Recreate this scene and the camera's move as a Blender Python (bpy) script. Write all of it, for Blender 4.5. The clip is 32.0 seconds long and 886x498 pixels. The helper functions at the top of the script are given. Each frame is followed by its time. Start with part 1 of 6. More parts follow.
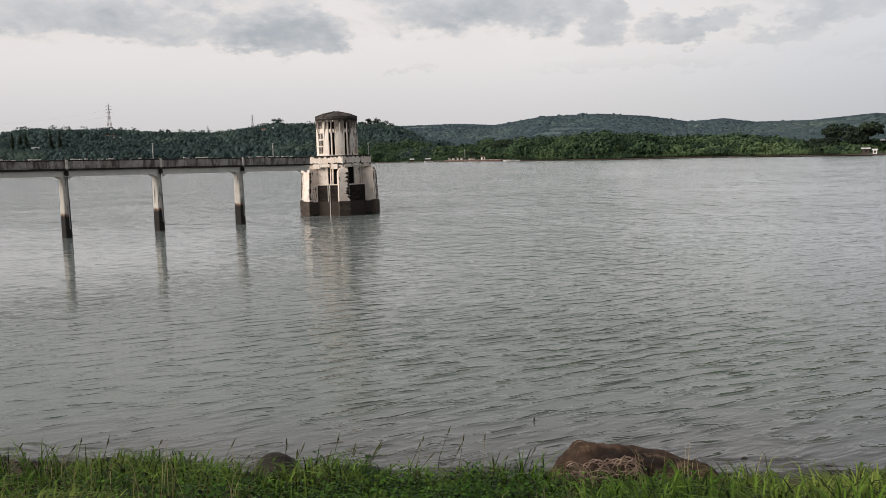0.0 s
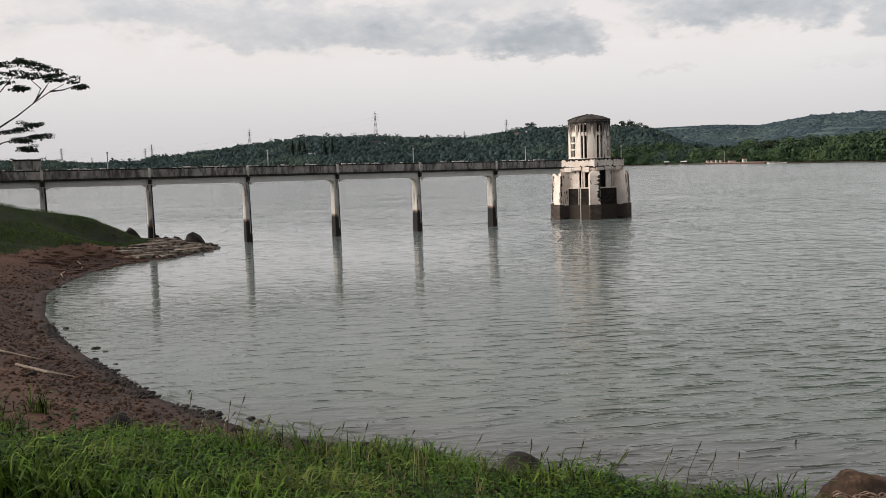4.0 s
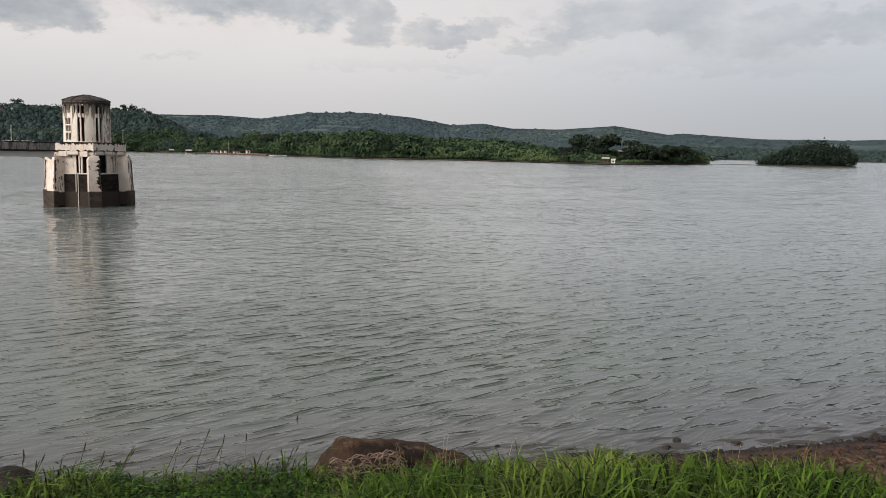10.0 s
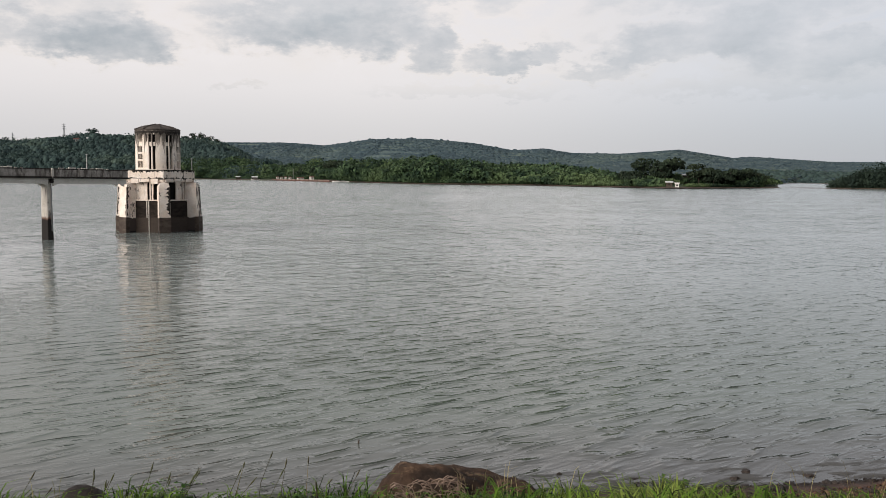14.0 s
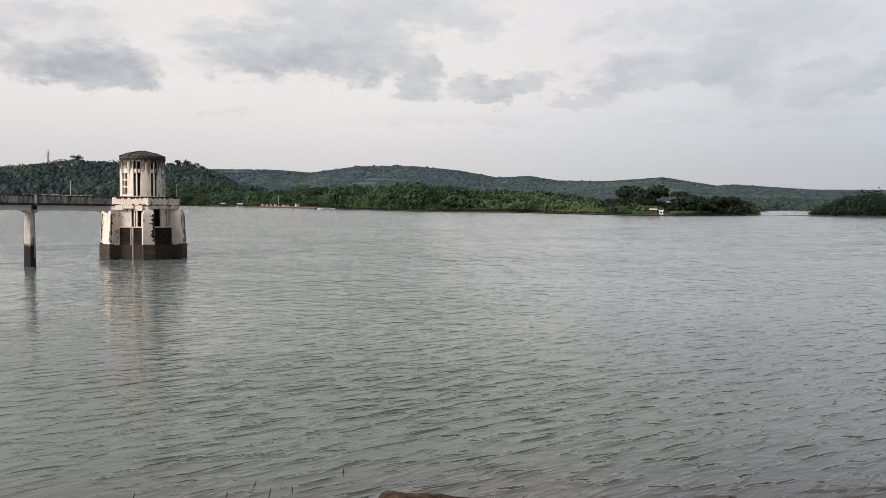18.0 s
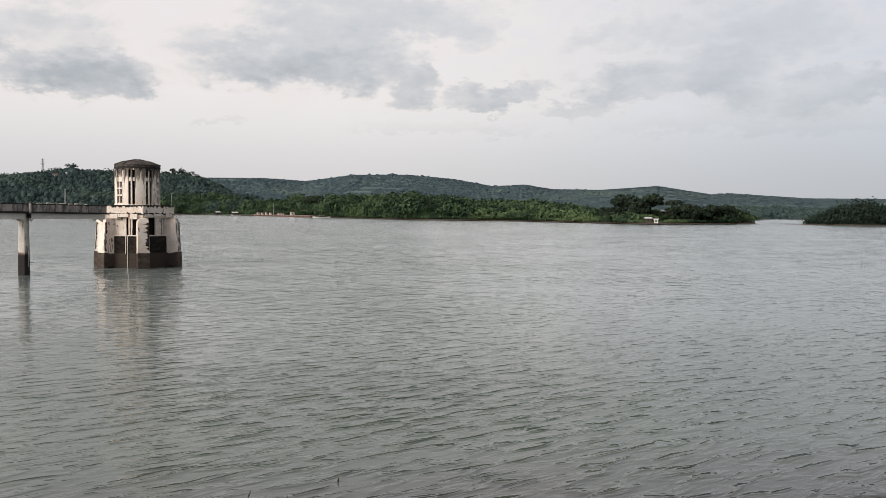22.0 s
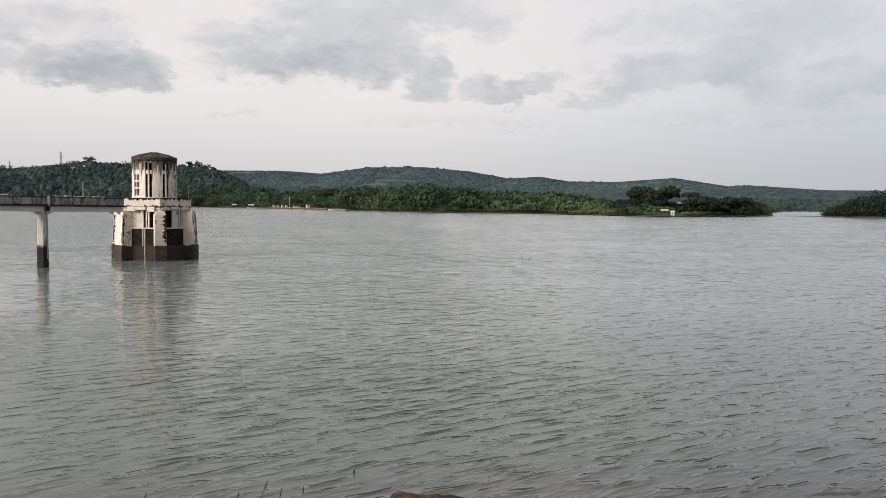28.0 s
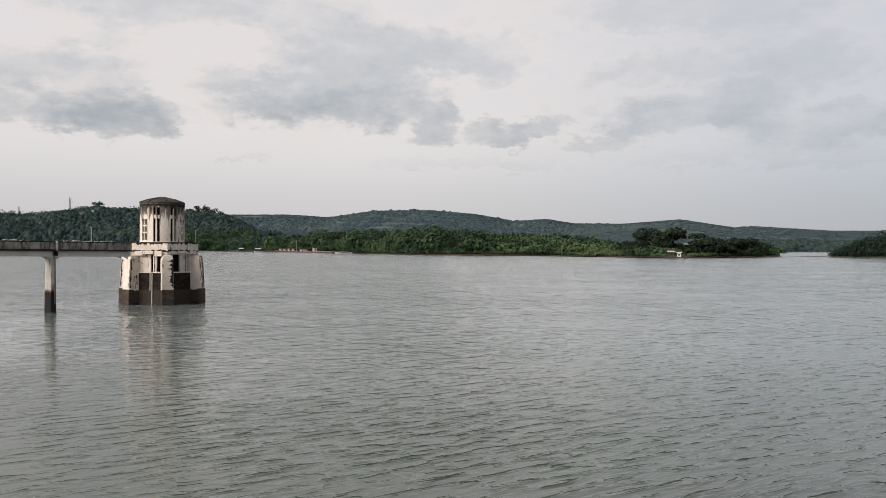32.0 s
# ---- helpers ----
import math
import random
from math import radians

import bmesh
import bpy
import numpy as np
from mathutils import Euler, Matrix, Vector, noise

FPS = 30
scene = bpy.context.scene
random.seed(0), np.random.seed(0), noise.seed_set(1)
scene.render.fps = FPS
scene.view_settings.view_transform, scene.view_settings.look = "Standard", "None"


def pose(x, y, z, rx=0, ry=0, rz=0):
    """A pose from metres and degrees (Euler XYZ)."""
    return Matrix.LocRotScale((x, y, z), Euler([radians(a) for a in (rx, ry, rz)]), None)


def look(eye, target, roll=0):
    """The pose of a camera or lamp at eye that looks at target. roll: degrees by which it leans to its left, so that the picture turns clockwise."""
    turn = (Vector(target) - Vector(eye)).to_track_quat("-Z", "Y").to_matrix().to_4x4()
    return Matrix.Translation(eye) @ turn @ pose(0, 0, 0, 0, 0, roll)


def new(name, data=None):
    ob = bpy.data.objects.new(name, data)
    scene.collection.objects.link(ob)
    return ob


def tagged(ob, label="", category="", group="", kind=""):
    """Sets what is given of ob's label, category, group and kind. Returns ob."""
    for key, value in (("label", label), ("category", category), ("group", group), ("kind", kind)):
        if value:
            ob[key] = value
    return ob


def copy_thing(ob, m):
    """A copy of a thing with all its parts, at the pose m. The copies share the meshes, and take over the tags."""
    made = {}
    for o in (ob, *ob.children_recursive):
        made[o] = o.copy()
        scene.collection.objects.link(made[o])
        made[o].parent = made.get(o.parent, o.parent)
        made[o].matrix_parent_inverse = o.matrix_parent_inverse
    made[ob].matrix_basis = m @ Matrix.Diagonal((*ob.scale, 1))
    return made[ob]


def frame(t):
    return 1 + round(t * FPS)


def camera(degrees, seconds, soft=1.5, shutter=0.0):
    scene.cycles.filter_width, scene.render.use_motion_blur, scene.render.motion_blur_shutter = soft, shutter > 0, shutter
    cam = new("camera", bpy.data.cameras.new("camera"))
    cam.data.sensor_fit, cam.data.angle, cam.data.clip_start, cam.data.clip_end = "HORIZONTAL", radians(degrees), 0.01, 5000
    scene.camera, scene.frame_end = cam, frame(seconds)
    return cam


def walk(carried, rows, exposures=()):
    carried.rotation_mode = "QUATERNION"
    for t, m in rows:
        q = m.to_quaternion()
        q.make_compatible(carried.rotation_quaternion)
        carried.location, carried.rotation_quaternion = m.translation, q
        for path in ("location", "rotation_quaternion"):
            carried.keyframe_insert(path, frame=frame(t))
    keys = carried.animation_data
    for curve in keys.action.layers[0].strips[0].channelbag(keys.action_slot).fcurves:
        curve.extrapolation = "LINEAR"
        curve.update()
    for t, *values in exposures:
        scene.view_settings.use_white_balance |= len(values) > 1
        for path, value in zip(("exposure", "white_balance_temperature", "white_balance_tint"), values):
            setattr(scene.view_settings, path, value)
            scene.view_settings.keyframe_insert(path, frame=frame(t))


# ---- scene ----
from collections import defaultdict

# ---- camera and walk: seconds, yaw, pitch, roll, from one standing place ----
EYE_Z = 6.0
cam = camera(55.06, 32.0, soft=0.5)
ROWS = [
    (0, -0.17, -6.18, 1.59), (0.5, 2.52, -6.27, 1.83), (1, 4.67, -6.07, 1.67), (1.5, 7.25, -5.79, 1.8),
    (2, 9.48, -6.19, 1.6), (2.5, 11.16, -5.98, 1.68), (3, 12.88, -5.72, 1.75), (3.5, 14.89, -5.62, 1.8),
    (4.5, 17.3, -5.35, 1.9), (5.5, 14.25, -5.21, 1.39), (6, 10.5, -5.15, 0.38), (6.5, 6.66, -5.44, -0.14),
    (7, 3.23, -5.45, -0.28), (7.5, 0.25, -5.92, -0.69), (8, -2.67, -5.65, -0.46), (8.5, -5.97, -5.44, -0.73),
    (9, -9.89, -5.83, -1.07), (9.5, -12.06, -5.6, -1.28), (10, -15.69, -6.47, -0.88), (10.5, -17.76, -6.25, -1.12),
    (11, -18.99, -4.87, -1.04), (11.5, -19.28, -4.78, -0.86), (12, -19.03, -4.65, -0.66), (12.5, -16.31, -4.87, 0.08),
    (13, -13.16, -5.15, -0.02), (13.5, -11.75, -4.96, -0.3), (15.5, -11.69, -4.17, -0.78), (16, -11.57, -3.62, -0.58),
    (16.5, -11.68, -3.49, -0.55), (17, -12.22, -3.37, -0.56), (17.5, -12.01, -3.37, -0.55), (18, -12.57, -3.01, -0.56),
    (18.5, -12.56, -3.19, -0.24), (19, -12.67, -2.82, -0.4), (19.5, -13.13, -2.9, -0.56), (20, -12.94, -2.82, -0.4),
    (20.5, -12.99, -2.68, -0.64), (21, -13.06, -2.49, -0.61), (21.5, -13.05, -2.36, -0.57), (22, -12.89, -2.43, -0.58),
    (22.5, -12.02, -2.57, -0.42), (23, -11.8, -3.03, -0.39), (23.5, -11.46, -3.02, -0.23), (24, -11.7, -3.2, -0.28),
    (24.5, -11.97, -3.09, -0.36), (25, -11.94, -3.24, -0.33), (25.5, -11.88, -3.19, -0.28), (27.5, -11.76, -2.95, -0.52),
    (28, -11.86, -2.95, -0.52), (28.5, -11.77, -2.95, -0.52), (29, -11.81, -2.97, -0.6), (29.5, -11.82, -3.13, -0.59),
    (30, -11.71, -2.94, -0.55), (30.5, -11.81, -2.98, -0.6), (31, -11.74, -2.83, -0.52), (31.5, -11.9, -2.08, -0.53),
    (32, -11.43, -0.08, -0.19),
]
walk(cam, [(t, pose(0, 0, EYE_Z, 90 + p, r, y)) for t, y, p, r in ROWS],
     exposures=[(0, -0.03), (3, 0.03), (6, 0.0), (9, -0.06), (10, -0.09), (11, 0.03), (30, 0.03), (32, -0.1)])

# ---- world, sun ----
SUN_AZ, SUN_EL = 118.0, 24.0          # degrees, anticlockwise from straight ahead, and above the horizon


class Nodes:
    """Short-hand for node trees."""

    def __init__(self, tree):
        self.t = tree
        tree.nodes.clear()

    def add(self, kind, **inputs):
        n = self.t.nodes.new(kind)
        for k, v in inputs.items():
            self.set(n, k, v)
        return n

    def set(self, n, k, v):
        s = n.inputs[int(k[1:])] if k[0] == "i" and k[1:].isdigit() else n.inputs[k.replace("_", " ")]
        if isinstance(v, bpy.types.NodeSocket):
            self.t.links.new(v, s)
        else:
            s.default_value = v

    def math(self, op, a, b=0.0, c=0.0, clamp=False):
        n = self.add("ShaderNodeMath", i0=a, i1=b, i2=c)
        n.operation, n.use_clamp = op, clamp
        return n.outputs[0]

    def mix(self, f, a, b, blend="MIX"):
        n = self.t.nodes.new("ShaderNodeMix")
        n.data_type, n.blend_type = "RGBA", blend
        self.set(n, "i0", f), self.set(n, "i6", a), self.set(n, "i7", b)
        return n.outputs[2]

    def noise(self, vec, scale, detail=4.0, rough=0.55, dist=0.0):
        return self.add("ShaderNodeTexNoise", Vector=vec, Scale=scale, Detail=detail, Roughness=rough, Distortion=dist).outputs["Fac"]

    def ramp(self, f, lo, hi, a=0.0, b=1.0, smooth=True):
        n = self.t.nodes.new("ShaderNodeMapRange")
        n.interpolation_type = "SMOOTHSTEP" if smooth else "LINEAR"
        for k, v in zip(range(5), (f, lo, hi, a, b)):
            self.set(n, f"i{k}", v)
        return n.outputs[0]

    def scaled(self, vec, s, rot=(0, 0, 0)):
        n = self.add("ShaderNodeMapping", Vector=vec)
        n.inputs["Scale"].default_value, n.inputs["Rotation"].default_value = s, rot
        return n.outputs[0]


def rgb(r, g, b):
    return (r, g, b, 1.0)


def make_world():
    w = bpy.data.worlds.new("world")
    scene.world, w.use_nodes = w, True
    N = Nodes(w.node_tree)
    d = N.add("ShaderNodeTexCoord").outputs["Generated"]
    xyz = N.add("ShaderNodeSeparateXYZ", Vector=d).outputs
    deg = 57.29578
    az = N.math("MULTIPLY", N.math("ARCTAN2", N.math("MULTIPLY", xyz[0], -1.0), xyz[1]), deg)
    el = N.math("MULTIPLY", N.math("ARCSINE", xyz[2]), deg)
    flat = N.add("ShaderNodeCombineXYZ", X=N.math("MULTIPLY", az, 0.055), Y=N.math("MULTIPLY", el, 0.11)).outputs[0]
    # warped sky angles, so that the clouds get ragged, puffy edges
    n1 = N.add("ShaderNodeTexNoise", Vector=flat, Scale=2.6, Detail=3.0, Roughness=0.55)
    n2 = N.add("ShaderNodeTexNoise", Vector=flat, Scale=9.5, Detail=6.0, Roughness=0.62)
    wc, wf = N.add("ShaderNodeSeparateColor", Color=n1.outputs["Color"]).outputs, N.add("ShaderNodeSeparateColor", Color=n2.outputs["Color"]).outputs
    waz = N.math("ADD", az, N.math("ADD", N.math("MULTIPLY", N.math("SUBTRACT", wc[0], 0.5), 6.0), N.math("MULTIPLY", N.math("SUBTRACT", wf[0], 0.5), 6.0)))
    wel = N.math("ADD", el, N.math("ADD", N.math("MULTIPLY", N.math("SUBTRACT", wc[1], 0.5), 2.0), N.math("MULTIPLY", N.math("SUBTRACT", wf[1], 0.5), 3.6)))
    # clouds: azimuth, elevation, half width, half height, weight, rise towards the right
    clouds = [(9.6, 8.2, 4.0, 1.7, 0.95, 0.0), (-3.4, 9.6, 6.2, 2.2, 1.0, 0.04), (-7.0, 12.8, 6.5, 2.0, 0.8, 0.0), (-10.9, 8.2, 1.9, 2.1, 0.72, 0.0),
              (-15.0, 7.5, 1.8, 1.1, 0.62, 0.15), (-17.7, 8.1, 2.2, 0.7, 0.5, 0.2), (-15.6, 12.2, 2.2, 1.8, 0.38, 0.2), (-21.6, 6.9, 3.0, 0.9, 0.45, 0.0),
              (-28.0, 8.8, 5.8, 1.5, 0.55, 0.14), (-36.0, 7.6, 6.0, 1.7, 0.50, 0.05), (-25.4, 11.6, 3.2, 1.2, 0.3, 0.1), (-33.5, 11.4, 6.0, 2.0, 0.45, 0.0),
              (12.6, 10.8, 4.5, 1.3, 0.4, 0.0), (-13.4, 5.5, 5.5, 0.5, 0.22, 0.0), (3.1, 11.0, 1.6, 0.8, 0.25, 0.0), (-33.0, 5.7, 9.0, 0.7, 0.25, 0.0),
              (25.5, 9.4, 11.0, 1.8, 0.62, -0.03), (17.6, 8.3, 4.5, 1.2, 0.5, 0.0), (39.0, 10.2, 4.5, 1.2, 0.4, 0.0), (2.0, 5.6, 1.3, 0.25, 0.3, 0.0),
              (-43.5, 7.8, 3.6, 1.6, 0.5, 0.0), (-46.0, 11.0, 6.0, 2.0, 0.4, 0.0), (5.0, 15.5, 9.0, 2.2, 0.6, 0.0), (-29.0, 15.5, 9.0, 2.2, 0.55, 0.0), (30.0, 13.5, 10.0, 1.8, 0.55, 0.0)]
    gaps = None
    for ca, ce, ra, re, wgt, rise in clouds:
        u = N.math("SUBTRACT", waz, ca)
        v = N.math("DIVIDE", N.math("ADD", N.math("SUBTRACT", wel, ce), N.math("MULTIPLY", u, rise)), re)
        u = N.math("DIVIDE", u, ra)
        # flat base, rounded and thinner top
        v = N.math("MAXIMUM", v, N.math("MULTIPLY", v, -1.35))
        q = N.math("ADD", N.math("MULTIPLY", u, u), N.math("MULTIPLY", v, v))
        m = N.ramp(q, 1.9, 0.1, 1.0, 1.0 - wgt)
        gaps = m if gaps is None else N.math("MULTIPLY", gaps, m)
    # a thin broken cloud layer over the whole sky
    layer = N.add("ShaderNodeCombineXYZ", X=N.math("DIVIDE", xyz[0], N.math("ADD", N.math("ABSOLUTE", xyz[2]), 0.12)),
                  Y=N.math("DIVIDE", xyz[1], N.math("ADD", N.math("ABSOLUTE", xyz[2]), 0.12))).outputs[0]
    gen = N.math("ADD", N.math("MULTIPLY", N.noise(flat, 2.4, 7.0, 0.6, 0.4), 0.65), N.math("MULTIPLY", N.noise(layer, 1.1, 6.0, 0.6), 0.35))
    gen = N.math("MULTIPLY", N.ramp(gen, 0.38, 0.66, 0.0, 0.5), N.ramp(el, 5.5, 9.0))
    total = N.math("SUBTRACT", 1.0, N.math("MULTIPLY", gaps, N.math("SUBTRACT", 1.0, gen)))
    fine = N.ramp(N.noise(flat, 5.0, 7.0, 0.62), 0.28, 0.72, 0.55, 1.2, False)
    total = N.math("MULTIPLY", total, fine, clamp=True)
    # clear parts: warm near the horizon ahead, paler and cooler above and to the side
    side = N.ramp(az, -4.0, -44.0)
    low = N.mix(side, SKY_LOW_AHEAD, SKY_LOW_SIDE)
    mid = N.mix(side, SKY_MID_AHEAD, SKY_MID_SIDE)
    clear = N.mix(N.ramp(el, 1.0, 8.5), low, mid)
    clear = N.mix(N.ramp(el, 8.0, 30.0), clear, SKY_HIGH)
    dark = N.mix(N.ramp(wel, 6.0, 14.0), CLOUD_LOW, CLOUD_HIGH)
    # sunlit fringes where a cloud thins out
    lit = N.math("MULTIPLY", N.math("MULTIPLY", N.ramp(total, 0.0, 0.26), N.ramp(total, 0.72, 0.22)), N.ramp(az, -30.0, -12.0, 0.25, 1.0))
    clear = N.mix(N.math("MULTIPLY", lit, N.ramp(el, 4.8, 7.0, 0.0, 0.95)), clear, SKY_FRINGE)
    col = N.mix(total, clear, dark)
    sky = N.add("ShaderNodeTexSky")
    sky.sky_type, sky.sun_disc = "NISHITA", False
    sky.sun_elevation, sky.sun_rotation = radians(SUN_EL), radians(-SUN_AZ)
    # the sky is duller away from the low sun and overhead
    turn = N.math("ABSOLUTE", N.math("SUBTRACT", az, 20.0))
    dull = N.math("MULTIPLY", N.ramp(turn, 75.0, 150.0, 1.0, 0.55), N.ramp(el, 24.0, 60.0, 1.0, 0.72))
    col = N.mix(1.0, col, N.add("ShaderNodeCombineColor", i0=dull, i1=dull, i2=dull).outputs[0], "MULTIPLY")
    b1 = N.add("ShaderNodeBackground", Color=col, Strength=1.0)
    b2 = N.add("ShaderNodeBackground", Color=sky.outputs[0], Strength=0.1)
    mixed = N.add("ShaderNodeMixShader", i0=0.12, i1=b1.outputs[0], i2=b2.outputs[0])
    N.add("ShaderNodeOutputWorld", Surface=mixed.outputs[0])


SKY_LOW_AHEAD, SKY_LOW_SIDE = rgb(0.665, 0.648, 0.672), rgb(0.475, 0.497, 0.555)
SKY_MID_AHEAD, SKY_MID_SIDE = rgb(0.92, 0.862, 0.85), rgb(0.66, 0.675, 0.73)
SKY_FRINGE = rgb(1.0, 0.915, 0.87)
SKY_HIGH = rgb(0.78, 0.785, 0.82)
CLOUD_LOW, CLOUD_HIGH = rgb(0.41, 0.435, 0.465), rgb(0.62, 0.632, 0.652)
make_world()
sun = new("sun", bpy.data.lights.new("sun", "SUN"))
sun.data.energy, sun.data.angle, sun.data.color = 4.2, radians(40), (1.0, 0.93, 0.85)
sun_dir = Vector((-math.sin(radians(SUN_AZ)) * math.cos(radians(SUN_EL)), math.cos(radians(SUN_AZ)) * math.cos(radians(SUN_EL)), math.sin(radians(SUN_EL))))
sun.matrix_world = look(sun_dir * 300, (0, 0, 0))

# ---- materials ----


def material(name, colours, scale=4.0, rough=0.85, bump=0.15, fine=30.0, extra=None, spec=0.15, stretch=(1, 1, 1), spread=(0.35, 0.65)):
    """colours: two base colours mixed by a coarse noise; fine grain by a second. extra(N, pos, colour) may add marks."""
    m = bpy.data.materials.new(name)
    m.use_nodes = True
    N = Nodes(m.node_tree)
    pos = N.add("ShaderNodeNewGeometry").outputs["Position"]
    p = N.scaled(pos, stretch)
    c = N.mix(N.ramp(N.noise(p, scale), *spread), rgb(*colours[0]), rgb(*colours[1]))
    g = N.noise(p, fine, 3.0)
    c = N.mix(N.ramp(g, 0.25, 0.75, 0.0, 0.5, False), c, N.mix(0.55, c, rgb(0, 0, 0)))
    if extra:
        c = extra(N, pos, c)
    b = N.add("ShaderNodeBump", Strength=bump, Distance=0.05, Height=N.math("ADD", g, N.noise(p, scale * 2)))
    s = N.add("ShaderNodeBsdfPrincipled", Base_Color=c, Roughness=rough, Normal=b.outputs[0])
    s.inputs["Specular IOR Level"].default_value = spec
    N.add("ShaderNodeOutputMaterial", Surface=s.outputs[0])
    return m


def tower_wear_shade(N, pos, c):
    """Peeled paint, black run-off streaks, mould with painted shade on one side, and the dark high-water band of a
    whitewashed tower.
    """
    z = N.add("ShaderNodeSeparateXYZ", Vector=pos).outputs[2]
    runs = N.noise(N.scaled(pos, (2.6, 2.6, 0.22)), 1.6, 5.0, 0.65)
    c = N.mix(N.ramp(runs, 0.58, 0.72, 0.0, 0.7), c, rgb(0.16, 0.12, 0.10))
    peel = N.noise(N.scaled(pos, (1.6, 1.6, 0.8)), 1.4, 6.0, 0.7)
    c = N.mix(N.ramp(peel, 0.625, 0.65, 0.0, 0.9), c, rgb(0.075, 0.06, 0.055))
    # mould and shade painted together on the faces turned from the sun
    shade_side = N.add("ShaderNodeVectorMath", i0=N.add("ShaderNodeNewGeometry").outputs["Normal"], i1=(0.95, 0.30, 0.0))
    shade_side.operation = "DOT_PRODUCT"
    mould = N.math("ADD", N.math("MULTIPLY", shade_side.outputs["Value"], 0.23), N.noise(N.scaled(pos, (2.2, 2.2, 0.9)), 1.3, 6.0, 0.7))
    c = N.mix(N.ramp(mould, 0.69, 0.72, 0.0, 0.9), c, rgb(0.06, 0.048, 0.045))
    edge = N.math("ADD", z, N.math("MULTIPLY", N.noise(N.scaled(pos, (3, 3, 0.5)), 1.2), 0.5))
    c = N.mix(N.ramp(edge, 1.72, 1.80), rgb(0.062, 0.05, 0.045), c)
    wet = N.math("ADD", z, N.math("MULTIPLY", N.noise(pos, 2.0), 0.1))
    return N.mix(N.ramp(wet, 0.15, 0.3), rgb(0.022, 0.02, 0.02), c)


def drum_wear_shade(N, pos, c):
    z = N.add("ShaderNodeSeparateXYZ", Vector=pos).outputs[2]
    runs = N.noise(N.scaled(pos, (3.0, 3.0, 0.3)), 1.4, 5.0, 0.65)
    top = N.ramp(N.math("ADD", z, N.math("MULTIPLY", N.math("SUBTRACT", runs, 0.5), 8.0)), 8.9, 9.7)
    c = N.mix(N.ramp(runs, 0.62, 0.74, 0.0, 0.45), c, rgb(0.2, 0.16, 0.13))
    # the drum's side away from the sun: mould plus shade in its colour
    shade_side = N.add("ShaderNodeVectorMath", i0=N.add("ShaderNodeNewGeometry").outputs["Normal"], i1=(0.99, -0.12, 0.0))
    shade_side.operation = "DOT_PRODUCT"
    mould = N.math("ADD", N.math("MULTIPLY", shade_side.outputs["Value"], 0.13), N.noise(N.scaled(pos, (2.6, 2.6, 0.5)), 1.5, 6.0, 0.7))
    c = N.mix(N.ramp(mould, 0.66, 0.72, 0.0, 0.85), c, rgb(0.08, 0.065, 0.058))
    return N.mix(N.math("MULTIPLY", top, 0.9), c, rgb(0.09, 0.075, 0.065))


def parapet_wear(N, pos, c):
    runs = N.noise(N.scaled(pos, (1.3, 1.3, 0.35)), 1.7, 5.0, 0.7)
    c = N.mix(N.ramp(runs, 0.44, 0.62, 0.0, 0.85), c, rgb(0.06, 0.05, 0.045))
    return N.mix(N.ramp(N.noise(pos, 0.55, 3.0), 0.60, 0.70, 0.0, 0.5), c, rgb(0.34, 0.28, 0.24))


def pier_wear_shade(N, pos, c):
    z = N.add("ShaderNodeSeparateXYZ", Vector=pos).outputs[2]
    runs = N.noise(N.scaled(pos, (3.5, 3.5, 0.25)), 1.5, 5.0, 0.65)
    c = N.mix(N.ramp(runs, 0.54, 0.68, 0.0, 0.6), c, rgb(0.16, 0.12, 0.10))
    # a little mould and painted shade on the piers' right-hand faces
    shade_side = N.add("ShaderNodeVectorMath", i0=N.add("ShaderNodeNewGeometry").outputs["Normal"], i1=(0.65, -0.76, 0.0))
    shade_side.operation = "DOT_PRODUCT"
    mould = N.math("ADD", N.math("MULTIPLY", shade_side.outputs["Value"], 0.06), N.noise(N.scaled(pos, (2.5, 2.5, 0.4)), 1.4, 5.0, 0.65))
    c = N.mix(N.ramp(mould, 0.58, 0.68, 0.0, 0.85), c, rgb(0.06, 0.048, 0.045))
    edge = N.math("ADD", z, N.math("MULTIPLY", runs, 0.9))
    c = N.mix(N.ramp(edge, 2.4, 2.62), rgb(0.17, 0.10, 0.075), c)
    return N.mix(N.ramp(edge, 2.25, 2.4), rgb(0.028, 0.025, 0.024), c)


M_TOWER = material("whitewashed_concrete", ((0.76, 0.64, 0.55), (0.85, 0.76, 0.69)), 1.2, 0.9, 0.25, 14.0, extra=tower_wear_shade)
M_DRUM = material("whitewashed_drum", ((0.77, 0.67, 0.58), (0.85, 0.77, 0.70)), 1.2, 0.9, 0.2, 14.0, extra=drum_wear_shade)
M_TOWER_DARK = material("silt_stained_wall", ((0.016, 0.0125, 0.011), (0.036, 0.028, 0.024)), 1.4, 0.9, 0.3, 12.0, stretch=(1, 1, 2.5), extra=lambda N, pos, c: N.mix(
    N.ramp(N.math("ADD", N.add("ShaderNodeSeparateXYZ", Vector=pos).outputs[2], N.math("MULTIPLY", N.noise(N.scaled(pos, (3, 3, 0.6)), 1.2), 0.35)), 1.62, 1.82), N.mix(N.noise(N.scaled(pos, (1, 1, 3)), 2.0, 5.0), rgb(0.038, 0.030, 0.026), rgb(0.070, 0.055, 0.046)), c))
M_FOOT = material("silt_coated_foot", ((0.06, 0.046, 0.039), (0.10, 0.08, 0.067)), 1.4, 0.9, 0.3, 12.0, stretch=(1, 1, 2.0))
M_ROOF = material("weathered_roof", ((0.05, 0.043, 0.04), (0.095, 0.08, 0.072)), 1.5, 0.9, 0.3, 16.0)
